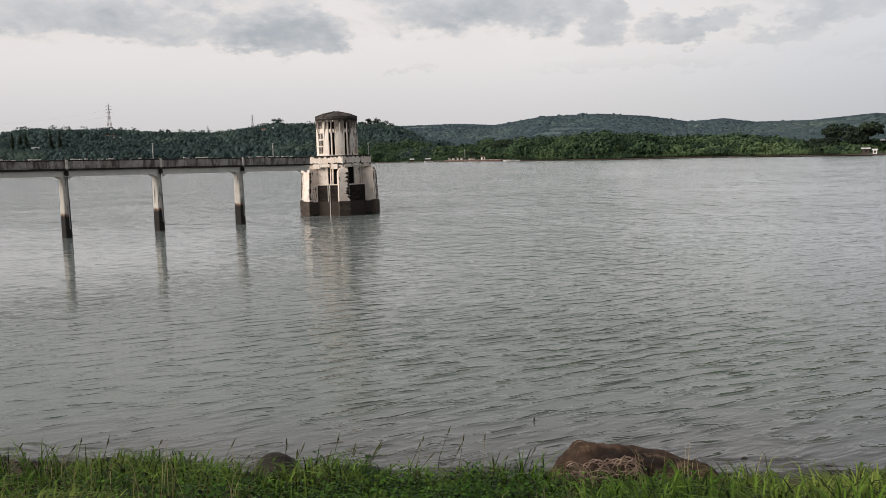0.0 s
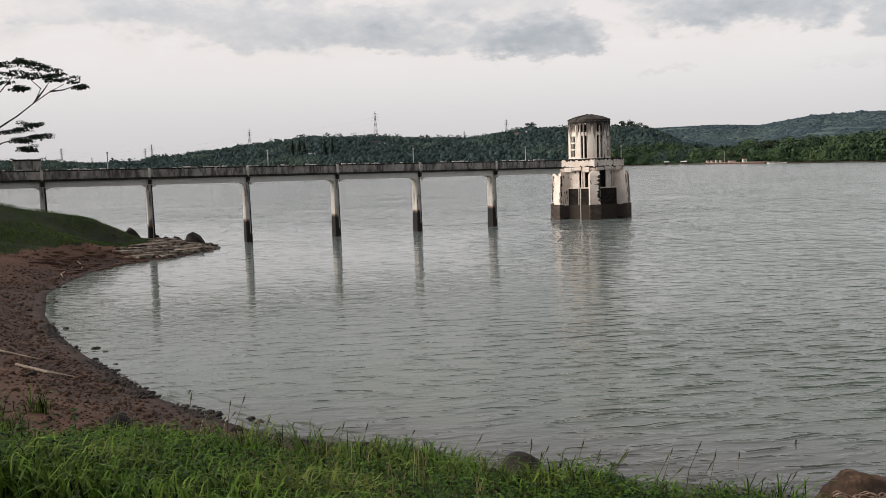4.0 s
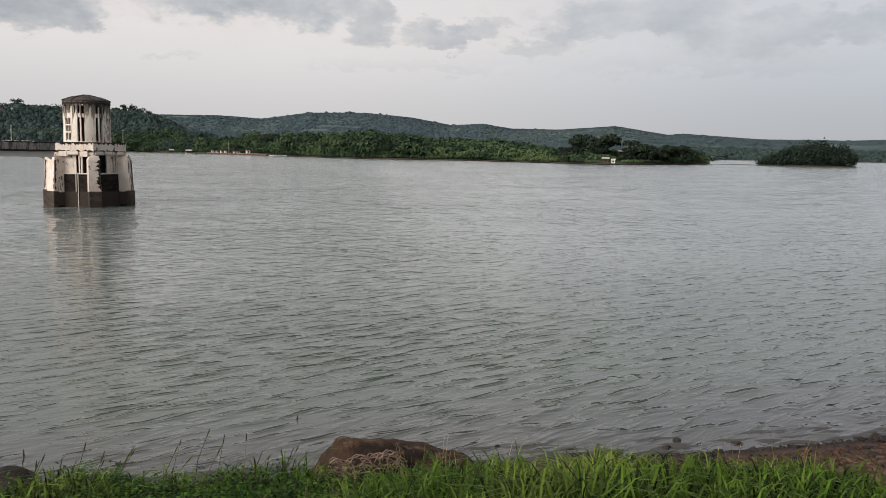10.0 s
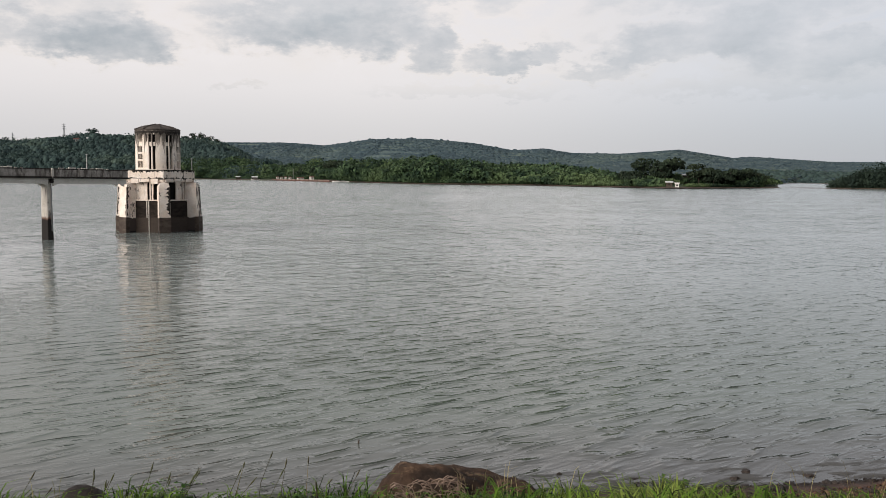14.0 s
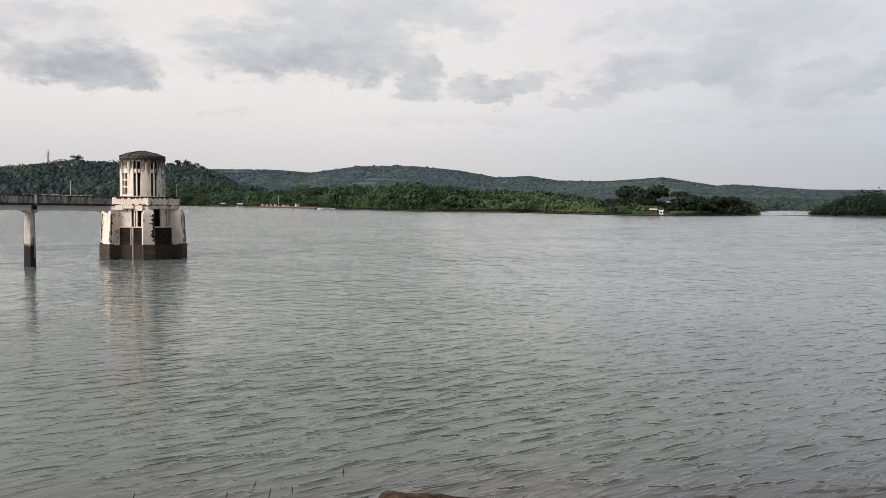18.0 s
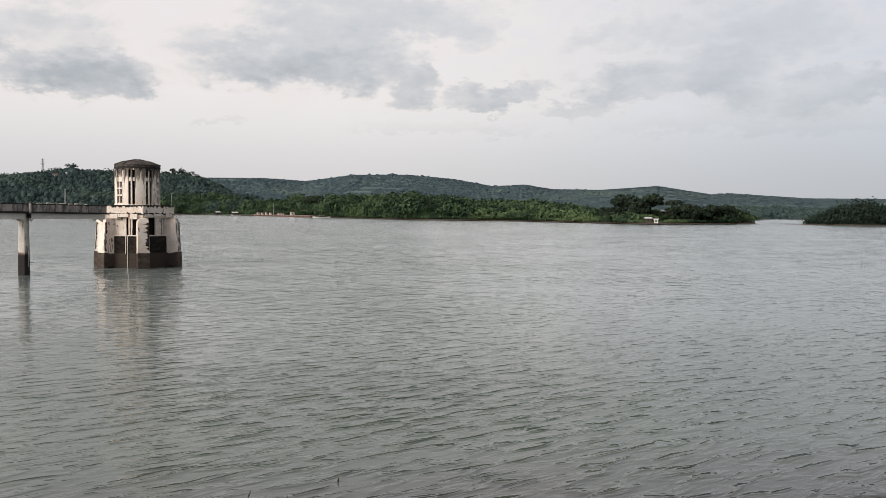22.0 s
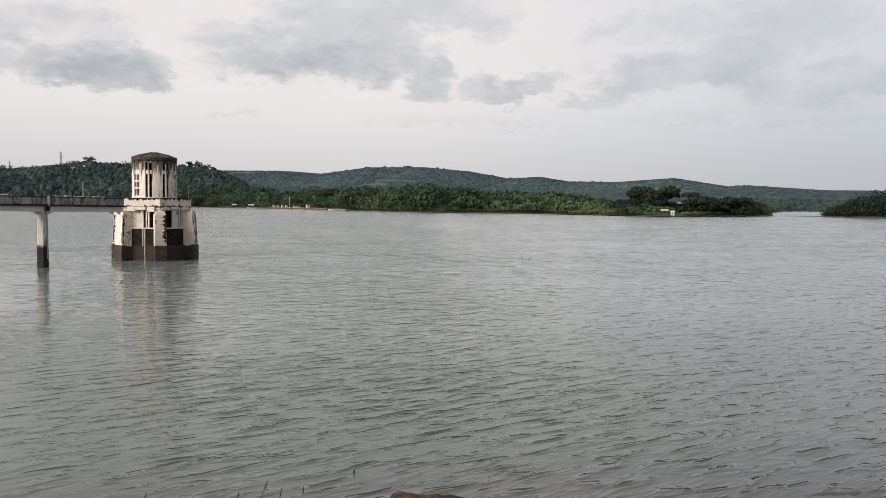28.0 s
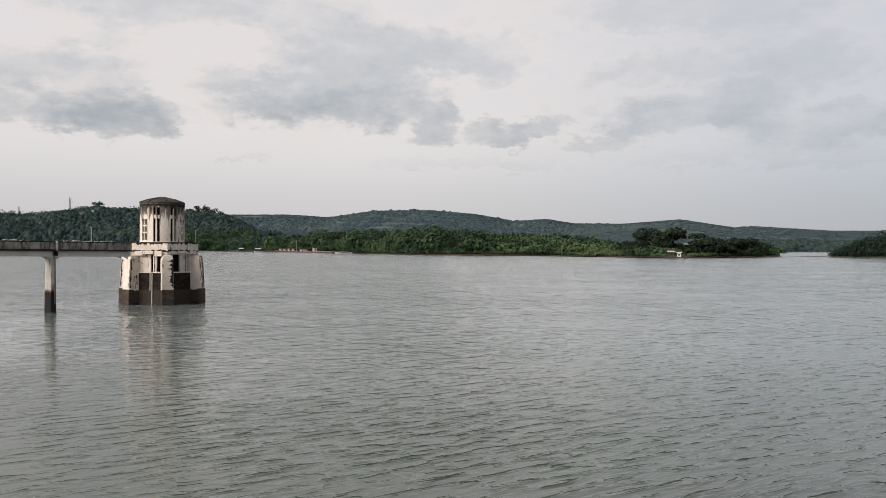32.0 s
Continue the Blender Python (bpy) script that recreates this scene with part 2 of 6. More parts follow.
M_PARAPET = material("stained_parapet", ((0.25, 0.23, 0.215), (0.44, 0.405, 0.375)), 0.8, 0.92, 0.3, 10.0, extra=parapet_wear)
M_GIRDER = material("pale_concrete", ((0.76, 0.71, 0.66), (0.84, 0.80, 0.75)), 0.9, 0.9, 0.2, 12.0)
M_PIER = material("pier_concrete", ((0.63, 0.58, 0.52), (0.76, 0.71, 0.65)), 1.0, 0.9, 0.25, 12.0, extra=pier_wear_shade)
# black mould; also colours the pier ribs that imitate shaded faces
M_MOULD_SHADE = material("mould_and_shade", ((0.02, 0.018, 0.017), (0.05, 0.042, 0.038)), 2.0, 0.95, 0.3, 16.0)
M_VOID = material("dark_opening", ((0.012, 0.011, 0.011), (0.02, 0.018, 0.017)), 2.0, 0.9, 0.1)
M_PALE = material("flaking_white_paint", ((0.55, 0.50, 0.45), (0.72, 0.68, 0.62)), 3.0, 0.85, 0.2)
M_POST = material("galvanised_post", ((0.30, 0.31, 0.31), (0.42, 0.42, 0.41)), 3.0, 0.6, 0.1)
M_STEEL = material("pylon_steel", ((0.30, 0.32, 0.34), (0.36, 0.37, 0.38)), 0.5, 0.6, 0.05)
M_BANDED = material("red_and_white_steel", ((0.55, 0.54, 0.53), (0.62, 0.61, 0.60)), 0.5, 0.6, 0.05, extra=lambda N, pos, c: N.mix(
    N.math("GREATER_THAN", N.math("FRACT", N.math("DIVIDE", N.add("ShaderNodeSeparateXYZ", Vector=pos).outputs[2], 14.0)), 0.5), c, rgb(0.16, 0.09, 0.08)))
M_BARK = material("bark", ((0.045, 0.036, 0.03), (0.085, 0.068, 0.055)), 3.0, 0.95, 0.5, 18.0, stretch=(1, 1, 0.3))
M_ROCK = material("brown_boulder", ((0.020, 0.014, 0.011), (0.078, 0.047, 0.031)), 1.3, 0.85, 0.7, 9.0, extra=lambda N, pos, c: N.mix(
    N.ramp(N.noise(N.scaled(pos, (1.0, 1.0, 1.6)), 2.3, 6.0, 0.65), 0.54, 0.66, 0.0, 0.6), N.mix(N.ramp(N.noise(pos, 5.0, 5.0, 0.7), 0.60, 0.66, 0.0, 0.7), c, rgb(0.015, 0.010, 0.008)), rgb(0.19, 0.125, 0.082)))
M_LEDGE = material("layered_ledge_rock", ((0.19, 0.145, 0.112), (0.40, 0.34, 0.28)), 1.6, 0.9, 0.6, 6.0, stretch=(1, 1, 4), extra=lambda N, pos, c: N.mix(N.ramp(N.noise(N.scaled(pos, (1, 1, 2)), 1.7, 6.0, 0.65), 0.49, 0.58, 0.0, 0.85), c, rgb(0.045, 0.030, 0.024)))
M_LEDGE_RED = material("red_brown_rubble", ((0.055, 0.029, 0.022), (0.125, 0.068, 0.048)), 1.2, 0.9, 0.5, 6.0)
M_DARKROCK = material("wet_dark_rock", ((0.020, 0.016, 0.015), (0.048, 0.038, 0.033)), 1.5, 0.7, 0.5, 8.0)
M_STONE = material("shore_stone", ((0.034, 0.021, 0.016), (0.125, 0.072, 0.049)), 7.0, 0.9, 0.4, 20.0, spread=(0.3, 0.7))
M_SHINGLE = material("tan_shingle", ((0.050, 0.031, 0.021), (0.165, 0.110, 0.067)), 5.0, 0.9, 0.4, 22.0, spread=(0.3, 0.7))
M_WOOD = material("bleached_driftwood", ((0.28, 0.22, 0.17), (0.42, 0.35, 0.28)), 6.0, 0.9, 0.3, 25.0)
M_TWIG = material("dry_twigs", ((0.20, 0.14, 0.11), (0.34, 0.25, 0.20)), 8.0, 0.9, 0.2, 30.0)
M_WHITE = material("white_wall", ((0.66, 0.64, 0.60), (0.76, 0.74, 0.70)), 0.5, 0.8, 0.05)
M_TIN = material("tin_roof", ((0.42, 0.43, 0.44), (0.58, 0.58, 0.57)), 0.5, 0.5, 0.05)
M_STAGE = material("weathered_deck", ((0.20, 0.15, 0.125), (0.30, 0.24, 0.20)), 0.4, 0.9, 0.1)
M_RUST = material("rust_red_roof", ((0.10, 0.05, 0.042), (0.15, 0.075, 0.06)), 0.5, 0.8, 0.05)


def foliage(name, a, b, c, scale, rough=0.75, trans=0.15, vary=(0.55, 1.35)):
    """Leaves: three greens by place (from plant to plant) and by leaf."""
    m = bpy.data.materials.new(name)
    m.use_nodes = True
    N = Nodes(m.node_tree)
    geo = N.add("ShaderNodeNewGeometry").outputs
    col = N.mix(N.ramp(N.noise(geo["Position"], scale, 3.0), 0.35, 0.65), rgb(*a), rgb(*b))
    col = N.mix(N.ramp(N.noise(geo["Position"], scale * 0.23, 2.0), 0.5, 0.72), col, rgb(*c))
    v = N.ramp(geo["Random Per Island"], 0.0, 1.0, *vary, False)
    col = N.mix(1.0, col, N.add("ShaderNodeCombineColor", i0=v, i1=v, i2=v).outputs[0], "MULTIPLY")
    s = N.add("ShaderNodeBsdfPrincipled", Base_Color=col, Roughness=rough)
    s.inputs["Specular IOR Level"].default_value = 0.12
    t = N.add("ShaderNodeBsdfTranslucent", Color=col)
    x = N.add("ShaderNodeMixShader", i0=trans, i1=s.outputs[0], i2=t.outputs[0])
    N.add("ShaderNodeOutputMaterial", Surface=x.outputs[0])
    return m


M_GRASS = foliage("grass_blades", (0.036, 0.076, 0.007), (0.070, 0.117, 0.014), (0.116, 0.140, 0.030), 1.2, 0.6, 0.2, (0.05, 2.1))
M_TURF = foliage("short_turf", (0.050, 0.096, 0.018), (0.080, 0.132, 0.026), (0.115, 0.155, 0.036), 0.6, 0.8, 0.2, (0.5, 1.2))
M_WEED = foliage("broad_leaf_weed", (0.018, 0.050, 0.006), (0.044, 0.092, 0.012), (0.078, 0.124, 0.018), 1.5, 0.55, 0.2, (0.0, 2.2))
M_STEM = foliage("brown_grass_stems", (0.060, 0.056, 0.034), (0.095, 0.080, 0.050), (0.07, 0.08, 0.03), 2.0, 0.8, 0.1)
M_DRYGRASS = foliage("dry_stalks", (0.20, 0.17, 0.085), (0.27, 0.22, 0.12), (0.16, 0.16, 0.07), 2.0, 0.8, 0.2)
M_WOODS_NEAR = foliage("shore_woods", (0.014, 0.030, 0.019), (0.056, 0.092, 0.042), (0.086, 0.124, 0.054), 0.10, vary=(0.6, 1.3))
# hill and far woods: bluish haze is mixed into the leaf colours
M_WOODS_HILL_HAZED = foliage("hill_woods", (0.032, 0.054, 0.054), (0.053, 0.083, 0.076), (0.082, 0.118, 0.094), 0.03, trans=0.3, vary=(0.75, 1.25))
M_WOODS_FAR_HAZED = foliage("far_woods", (0.084, 0.126, 0.150), (0.100, 0.145, 0.163), (0.126, 0.172, 0.172), 0.012, trans=0.5, vary=(0.95, 1.05))
M_ISLET = foliage("islet_crowns", (0.018, 0.030, 0.024), (0.030, 0.045, 0.032), (0.042, 0.056, 0.036), 0.12, trans=0.3, vary=(0.8, 1.2))
M_TREE_DARK = foliage("dark_crown", (0.016, 0.026, 0.017), (0.024, 0.036, 0.021), (0.032, 0.044, 0.025), 0.2)


def ground_material():
    m = bpy.data.materials.new("bank_and_hills")
    m.use_nodes = True
    N = Nodes(m.node_tree)
    pos = N.add("ShaderNodeNewGeometry").outputs["Position"]
    soil = N.mix(N.ramp(N.noise(pos, 0.35, 5.0), 0.35, 0.65), rgb(0.092, 0.044, 0.027), rgb(0.19, 0.094, 0.055))
    peb = N.add("ShaderNodeTexVoronoi", Vector=pos, Scale=9.0)
    soil = N.mix(N.ramp(peb.outputs["Distance"], 0.1, 0.6, 0.0, 0.55), soil, rgb(0.05, 0.032, 0.026))
    soil = N.mix(N.ramp(N.noise(pos, 0.12, 3.0), 0.5, 0.7, 0.0, 0.5), soil, rgb(0.23, 0.115, 0.062))
    z = N.add("ShaderNodeSeparateXYZ", Vector=pos).outputs[2]
    wet = N.math("ADD", z, N.math("MULTIPLY", N.noise(pos, 1.2), 0.12))
    mud = N.math("ADD", z, N.math("MULTIPLY", N.math("SUBTRACT", N.noise(pos, 0.45, 5.0), 0.5), 1.6))
    soil = N.mix(N.ramp(mud, 0.1, 1.0), N.mix(N.ramp(N.noise(pos, 3.0, 4.0), 0.35, 0.65), rgb(0.040, 0.026, 0.022), rgb(0.075, 0.045, 0.036)), soil)
    soil = N.mix(N.ramp(wet, 0.05, 0.12), rgb(0.020, 0.014, 0.012), soil)
    turf = N.mix(N.ramp(N.noise(pos, 1.1, 5.0), 0.35, 0.65), rgb(0.010, 0.017, 0.006), rgb(0.024, 0.034, 0.011))
    grown = N.add("ShaderNodeAttribute")
    grown.attribute_name = "grown"
    ragged = N.math("ADD", grown.outputs["Fac"], N.math("MULTIPLY", N.math("SUBTRACT", N.noise(pos, 0.9, 5.0), 0.5), 0.7))
    near = N.mix(N.ramp(ragged, 0.4, 0.6), soil, turf)
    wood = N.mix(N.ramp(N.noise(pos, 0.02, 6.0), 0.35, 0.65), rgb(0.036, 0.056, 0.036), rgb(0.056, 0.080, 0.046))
    # far ground tinted blue-grey, with the distance haze in its colour
    hazed_field = N.mix(N.ramp(N.noise(pos, 0.006, 6.0, 0.6), 0.45, 0.60), rgb(0.060, 0.094, 0.098), rgb(0.100, 0.138, 0.118))
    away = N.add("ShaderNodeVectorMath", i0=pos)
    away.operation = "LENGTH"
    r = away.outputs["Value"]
    far = N.mix(N.ramp(r, 1500, 2300), wood, hazed_field)
    edge = N.mix(N.ramp(z, 0.3, 1.0), rgb(0.07, 0.046, 0.034), far)
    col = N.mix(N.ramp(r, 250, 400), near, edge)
    b = N.add("ShaderNodeBump", Strength=0.6, Distance=0.06, Height=N.math("ADD", N.noise(pos, 6.0, 6.0), N.math("MULTIPLY", peb.outputs["Distance"], -0.6)))
    s = N.add("ShaderNodeBsdfPrincipled", Base_Color=col, Roughness=0.9, Normal=b.outputs[0])
    s.inputs["Specular IOR Level"].default_value = 0.25
    N.add("ShaderNodeOutputMaterial", Surface=s.outputs[0])
    return m


def water_material():
    """Murky lake water with wind ripples of three lengths, crests running obliquely to the bank."""
    m = bpy.data.materials.new("lake_water")
    m.use_nodes = True
    N = Nodes(m.node_tree)
    pos = N.add("ShaderNodeNewGeometry").outputs["Position"]

    def ripple(along_crest, across, turn, detail, dist):
        n = N.add("ShaderNodeMapping", Vector=pos)
        n.vector_type = "TEXTURE"
        n.inputs["Scale"].default_value, n.inputs["Rotation"].default_value = (along_crest, across, 1), (0, 0, radians(turn))
        return N.noise(n.outputs[0], 1.0, detail, 0.5, dist)

    # short steep crests on gentler water; the long ones tell farther out
    near = N.math("POWER", N.ramp(ripple(1.4, 0.46, 23, 2.4, 0.45), 0.34, 0.80, 0.0, 1.0, False), 2.0)
    mid = N.math("POWER", N.ramp(ripple(2.0, 1.25, 18, 2.6, 0.4), 0.38, 0.78, 0.0, 1.0, False), 2.0)
    far = N.math("POWER", N.ramp(ripple(2.2, 5.0, 8, 3.0, 0.2), 0.40, 0.76, 0.0, 1.0, False), 2.0)
    fine = ripple(0.36, 0.17, 22, 3.0, 0.3)
    gust = N.ramp(N.noise(N.scaled(pos, (0.03, 0.06, 1)), 1.0, 3.0), 0.3, 0.7, 0.65, 1.25)
    axes = N.add("ShaderNodeSeparateXYZ", Vector=pos).outputs
    away = axes[1]
    # the cove behind the footbridge lies sheltered
    shelter = N.ramp(N.math("ADD", axes[0], N.math("MULTIPLY", away, 0.25)), -8.0, 20.0, 0.24, 1.0)
    gust = N.math("MULTIPLY", gust, N.math("MAXIMUM", shelter, N.ramp(away, 38.0, 120.0)))
    gust = N.math("MULTIPLY", gust, N.ramp(N.math("SUBTRACT", axes[0], N.math("MULTIPLY", away, 0.18)), -3.0, 9.0, 1.0, 0.55))
    layers = ((near, N.ramp(away, 20.0, 46.0, WAVES[0], WAVES[0] * 0.36)), (mid, N.ramp(away, 20.0, 60.0, WAVES[1] * 0.2, WAVES[1])),
              (far, N.ramp(away, 40.0, 110.0, 0.0, WAVES[2])), (fine, N.ramp(away, 17.0, 48.0, WAVES[3], WAVES[3] * 0.5)))
    # farther out the waves hide one another's backs: only the faces turned to the bank are seen
    out = N.add("ShaderNodeVectorMath", i0=pos)
    out.operation = "LENGTH"
    reach = N.math("MAXIMUM", N.math("SUBTRACT", out.outputs["Value"], 56.0), 0.0)
    onset = N.math("MINIMUM", reach, 56.0)
    onset = N.math("DIVIDE", N.math("MULTIPLY", onset, onset), 112.0)
    h = N.math("MULTIPLY", N.math("ADD", onset, N.math("MAXIMUM", N.math("SUBTRACT", reach, 56.0), 0.0)), 0.042)
    for wave, size in layers:
        h = N.math("ADD", h, N.math("MULTIPLY", N.math("MULTIPLY", wave, size), gust))
    b = N.add("ShaderNodeBump", Strength=1.0, Distance=1.0, Height=h)
    # murk pales with distance; its colour carries part of the sky's reflection
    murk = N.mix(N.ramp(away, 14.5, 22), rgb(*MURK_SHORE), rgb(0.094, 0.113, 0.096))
    murk = N.mix(N.ramp(away, 24, 65), murk, rgb(*MURK_FAR))
    murk = N.mix(N.ramp(N.noise(N.scaled(pos, (0.03, 0.05, 1)), 1.0, 3.0), 0.3, 0.7, 0.0, 0.25), murk, rgb(0.13, 0.15, 0.14))
    s = N.add("ShaderNodeBsdfPrincipled", Base_Color=murk, Roughness=N.ramp(away, 18.0, 90.0, 0.05, 0.08), IOR=1.333, Normal=b.outputs[0])
    N.add("ShaderNodeOutputMaterial", Surface=s.outputs[0])
    return m


WAVES = (0.150, 0.090, 0.30, 0.028)
MURK_SHORE, MURK_FAR = (0.060, 0.054, 0.055), (0.190, 0.216, 0.208)
M_GROUND, M_WATER = ground_material(), water_material()

# ---- building helpers ----


def mesh_of(name, verts, faces, mat, smooth=False):
    me = bpy.data.meshes.new(name)
    verts = np.asarray(verts, dtype=np.float32)
    faces = np.asarray(faces, dtype=np.int32)
    me.vertices.add(len(verts))
    me.vertices.foreach_set("co", verts.ravel())
    k = faces.shape[1]
    me.loops.add(faces.size)
    me.loops.foreach_set("vertex_index", faces.ravel())
    me.polygons.add(len(faces))
    me.polygons.foreach_set("loop_start", np.arange(0, faces.size, k, dtype=np.int32))
    me.polygons.foreach_set("loop_total", np.full(len(faces), k, dtype=np.int32))
    me.materials.append(mat)
    me.update(calc_edges=True)
    if smooth:
        me.polygons.foreach_set("use_smooth", np.ones(len(faces), dtype=bool))
    return me


def part(name, bm, mat, parent=None, label="", smooth=False):
    """One bmesh as one mesh object, under a thing or a part, or on its own."""
    me = bpy.data.meshes.new(name)
    bmesh.ops.recalc_face_normals(bm, faces=bm.faces)
    bm.to_mesh(me)
    bm.free()
    me.materials.append(mat)
    if smooth:
        me.polygons.foreach_set("use_smooth", np.ones(len(me.polygons), dtype=bool))
    ob = new(name, me)
    if parent:
        ob.parent = parent
    return tagged(ob, label)


def empty(name, m, label, category, group="", kind=""):
    ob = new(name)
    ob.matrix_basis = m
    return tagged(ob, label, category, group, kind)


def box(bm, m, sx, sy, sz, bevel=0.0):
    """A box of that size whose base centre lies at the pose m."""
    made = bmesh.ops.create_cube(bm, size=1.0, matrix=m @ Matrix.Translation((0, 0, sz / 2)) @ Matrix.Diagonal((sx, sy, sz, 1)))
    if bevel:
        edges = list({e for v in made["verts"] for e in v.link_edges})
        bmesh.ops.bevel(bm, geom=edges, offset=bevel, segments=1, affect="EDGES")
    return bm


def prism(bm, low, high, z0, z1):
    """A solid between two outlines with the same number of corners."""
    a = [bm.verts.new((x, y, z0)) for x, y in low]
    b = [bm.verts.new((x, y, z1)) for x, y in high]
    n = len(a)
    for i in range(n):
        bm.faces.new((a[i], a[(i + 1) % n], b[(i + 1) % n], b[i]))
    bm.faces.new(a[::-1]), bm.faces.new(b)
    return bm


def ring(n, r, turn=0.0):
    return [(r * math.cos(radians(turn) + 2 * math.pi * i / n), r * math.sin(radians(turn) + 2 * math.pi * i / n)) for i in range(n)]


def tube(bm, points, radii, n=6):
    """A tapered limb along points."""
    rings = []
    for i, p in enumerate(points):
        a, b = Vector(points[max(i - 1, 0)]), Vector(points[min(i + 1, len(points) - 1)])
        q = (b - a).to_track_quat("Z", "Y")
        rings.append([bm.verts.new(Vector(p) + q @ Vector((radii[i] * math.cos(k * 2 * math.pi / n), radii[i] * math.sin(k * 2 * math.pi / n), 0))) for k in range(n)])
    for r0, r1 in zip(rings, rings[1:]):
        for k in range(n):
            bm.faces.new((r0[k], r0[(k + 1) % n], r1[(k + 1) % n], r1[k]))
    bm.faces.new(rings[0][::-1]), bm.faces.new(rings[-1])
    return bm


def stone_mesh(bm, m, sx, sy, sz, seed, rough=0.25, sub=2, flat=0.0):
    """A worn stone of that half size."""
    made = bmesh.ops.create_icosphere(bm, subdivisions=sub, radius=1.0)
    off = Vector((seed * 7.31, seed * 3.77, seed * 1.93))
    for v in made["verts"]:
        d = v.co.normalized()
        k = 1 + rough * noise.noise(d * 1.3 + off) + rough * 0.5 * noise.noise(d * 3.1 + off)
        c = d * k
        if flat:
            c.z = max(min(c.z, 1 - flat), flat - 1)
        v.co = m @ Vector((c.x * sx, c.y * sy, c.z * sz))
    return bm

# ---- ground: one sheet from the near bank to the far hills ----
SHORE = [(400, 60), (160, 26), (70, 17), (30, 14.6), (16, 14.7), (12.5, 14.6), (8, 14.8), (5, 15.1), (0, 15.35), (-5, 16.05), (-10.1, 17.4), (-14.1, 19.5),
         (-17, 21.6), (-20.1, 23.9), (-23.8, 26.9), (-28, 30.9), (-33.2, 36.9), (-35.1, 40.4), (-37.2, 44.8), (-38.3, 49.0), (-38.0, 52), (-37.2, 55.5),
         (-37.8, 60), (-39.8, 65), (-43, 66.3), (-48, 65), (-54, 65), (-62, 66), (-90, 70), (-140, 80), (-400, 140)]
LAND = np.array(SHORE + [(-400, -600), (400, -600)], dtype=float)


def shore_distance(x, y):
    """Metres inland from the near waterline; negative over the lake."""
    x, y = np.asarray(x, float), np.asarray(y, float)
    best = np.full(x.shape, 1e9)
    inside = np.zeros(x.shape, bool)
    n = len(LAND)
    for i in range(n):
        (ax, ay), (bx, by) = LAND[i], LAND[(i + 1) % n]
        if i < len(SHORE) - 1:
            dx, dy = bx - ax, by - ay
            t = np.clip(((x - ax) * dx + (y - ay) * dy) / (dx * dx + dy * dy), 0, 1)
            best = np.minimum(best, np.hypot(x - ax - t * dx, y - ay - t * dy))
        cross = (ay > y) != (by > y)
        with np.errstate(divide="ignore", invalid="ignore"):
            xi = (bx - ax) * (y - ay) / (by - ay) + ax
        inside ^= cross & (x < xi)
    return np.where(inside, best, -best)


def smooth(a, b, v):
    t = np.clip((v - a) / (b - a), 0, 1)
    return t * t * (3 - 2 * t)


def waves(x, y, k, seed):
    """A cheap smooth noise from a few turned sine waves."""
    out = 0
    for i in range(6):
        a = seed * 1.7 + i * 2.399
        out = out + np.sin((x * np.cos(a) + y * np.sin(a)) * k * (0.6 + 0.35 * i) + seed * (i + 1) * 1.3) / (1 + 0.5 * i)
    return out / 3.0


# azimuth (degrees, anticlockwise from straight ahead) against metres or degrees
FAR_SHORE = [(-100, 500), (-70, 900), (-52, 1500), (-46, 1640), (-36, 1750), (-34.2, 1800), (-33.2, 1500), (-33.0, 700), (-26.8, 597), (-22, 645), (-17.7, 712), (-10.2, 742),
             (-4.9, 905), (-3.0, 985), (-1.2, 1070), (1.4, 1150), (3.8, 1285), (15, 1300), (30, 1240), (45, 1060), (70, 700), (100, 400)]
FAR_RIDGE = [(-100, 1.4), (-60, 1.5), (-46, 1.22), (-41, 1.06), (-36, 1.10), (-31.5, 1.40), (-30.4, 1.32), (-27, 1.85), (-23.3, 1.58), (-20.1, 1.60), (-18.4, 1.88), (-16.2, 1.76),
             (-13.5, 2.22), (-10.5, 2.46), (-6.9, 2.40), (-3.7, 1.95), (-1.2, 2.10), (3, 2.05), (10, 1.8), (40, 0.8), (100, 0.9)]
NEAR_HILL = [(-8, 0.0), (-4, 0.1), (-1, 0.3), (0.8, 0.8), (1.6, 1.35), (2.7, 1.82), (4, 2.12), (7, 2.18), (10.8, 2.28), (14.2, 1.83), (18, 1.85), (21.7, 2.05), (25.4, 2.22),
             (29, 1.68), (34, 1.18), (37.6, 0.68), (42, 1.0), (60, 1.2), (100, 1.0)]
SHORE_BELT = [(-60, 0.5), (-34, 0.3), (-32, 0.2), (-27, 0.2), (-23.4, 0.15), (-19.6, 0.60), (-15.8, 0.42), (-11.3, 0.78), (-8.3, 0.72), (-4.7, 0.62), (-1, 0.5), (2, 0.7), (10, 0.9), (45, 0.8), (100, 0.6)]


def along(table, az):
    t = np.array(table)
    return np.interp(az, t[:, 0], t[:, 1])


ISLE_AZ, ISLE_R = -38.7, 705.0
ISLE = (-math.sin(radians(ISLE_AZ)) * ISLE_R, math.cos(radians(ISLE_AZ)) * ISLE_R)


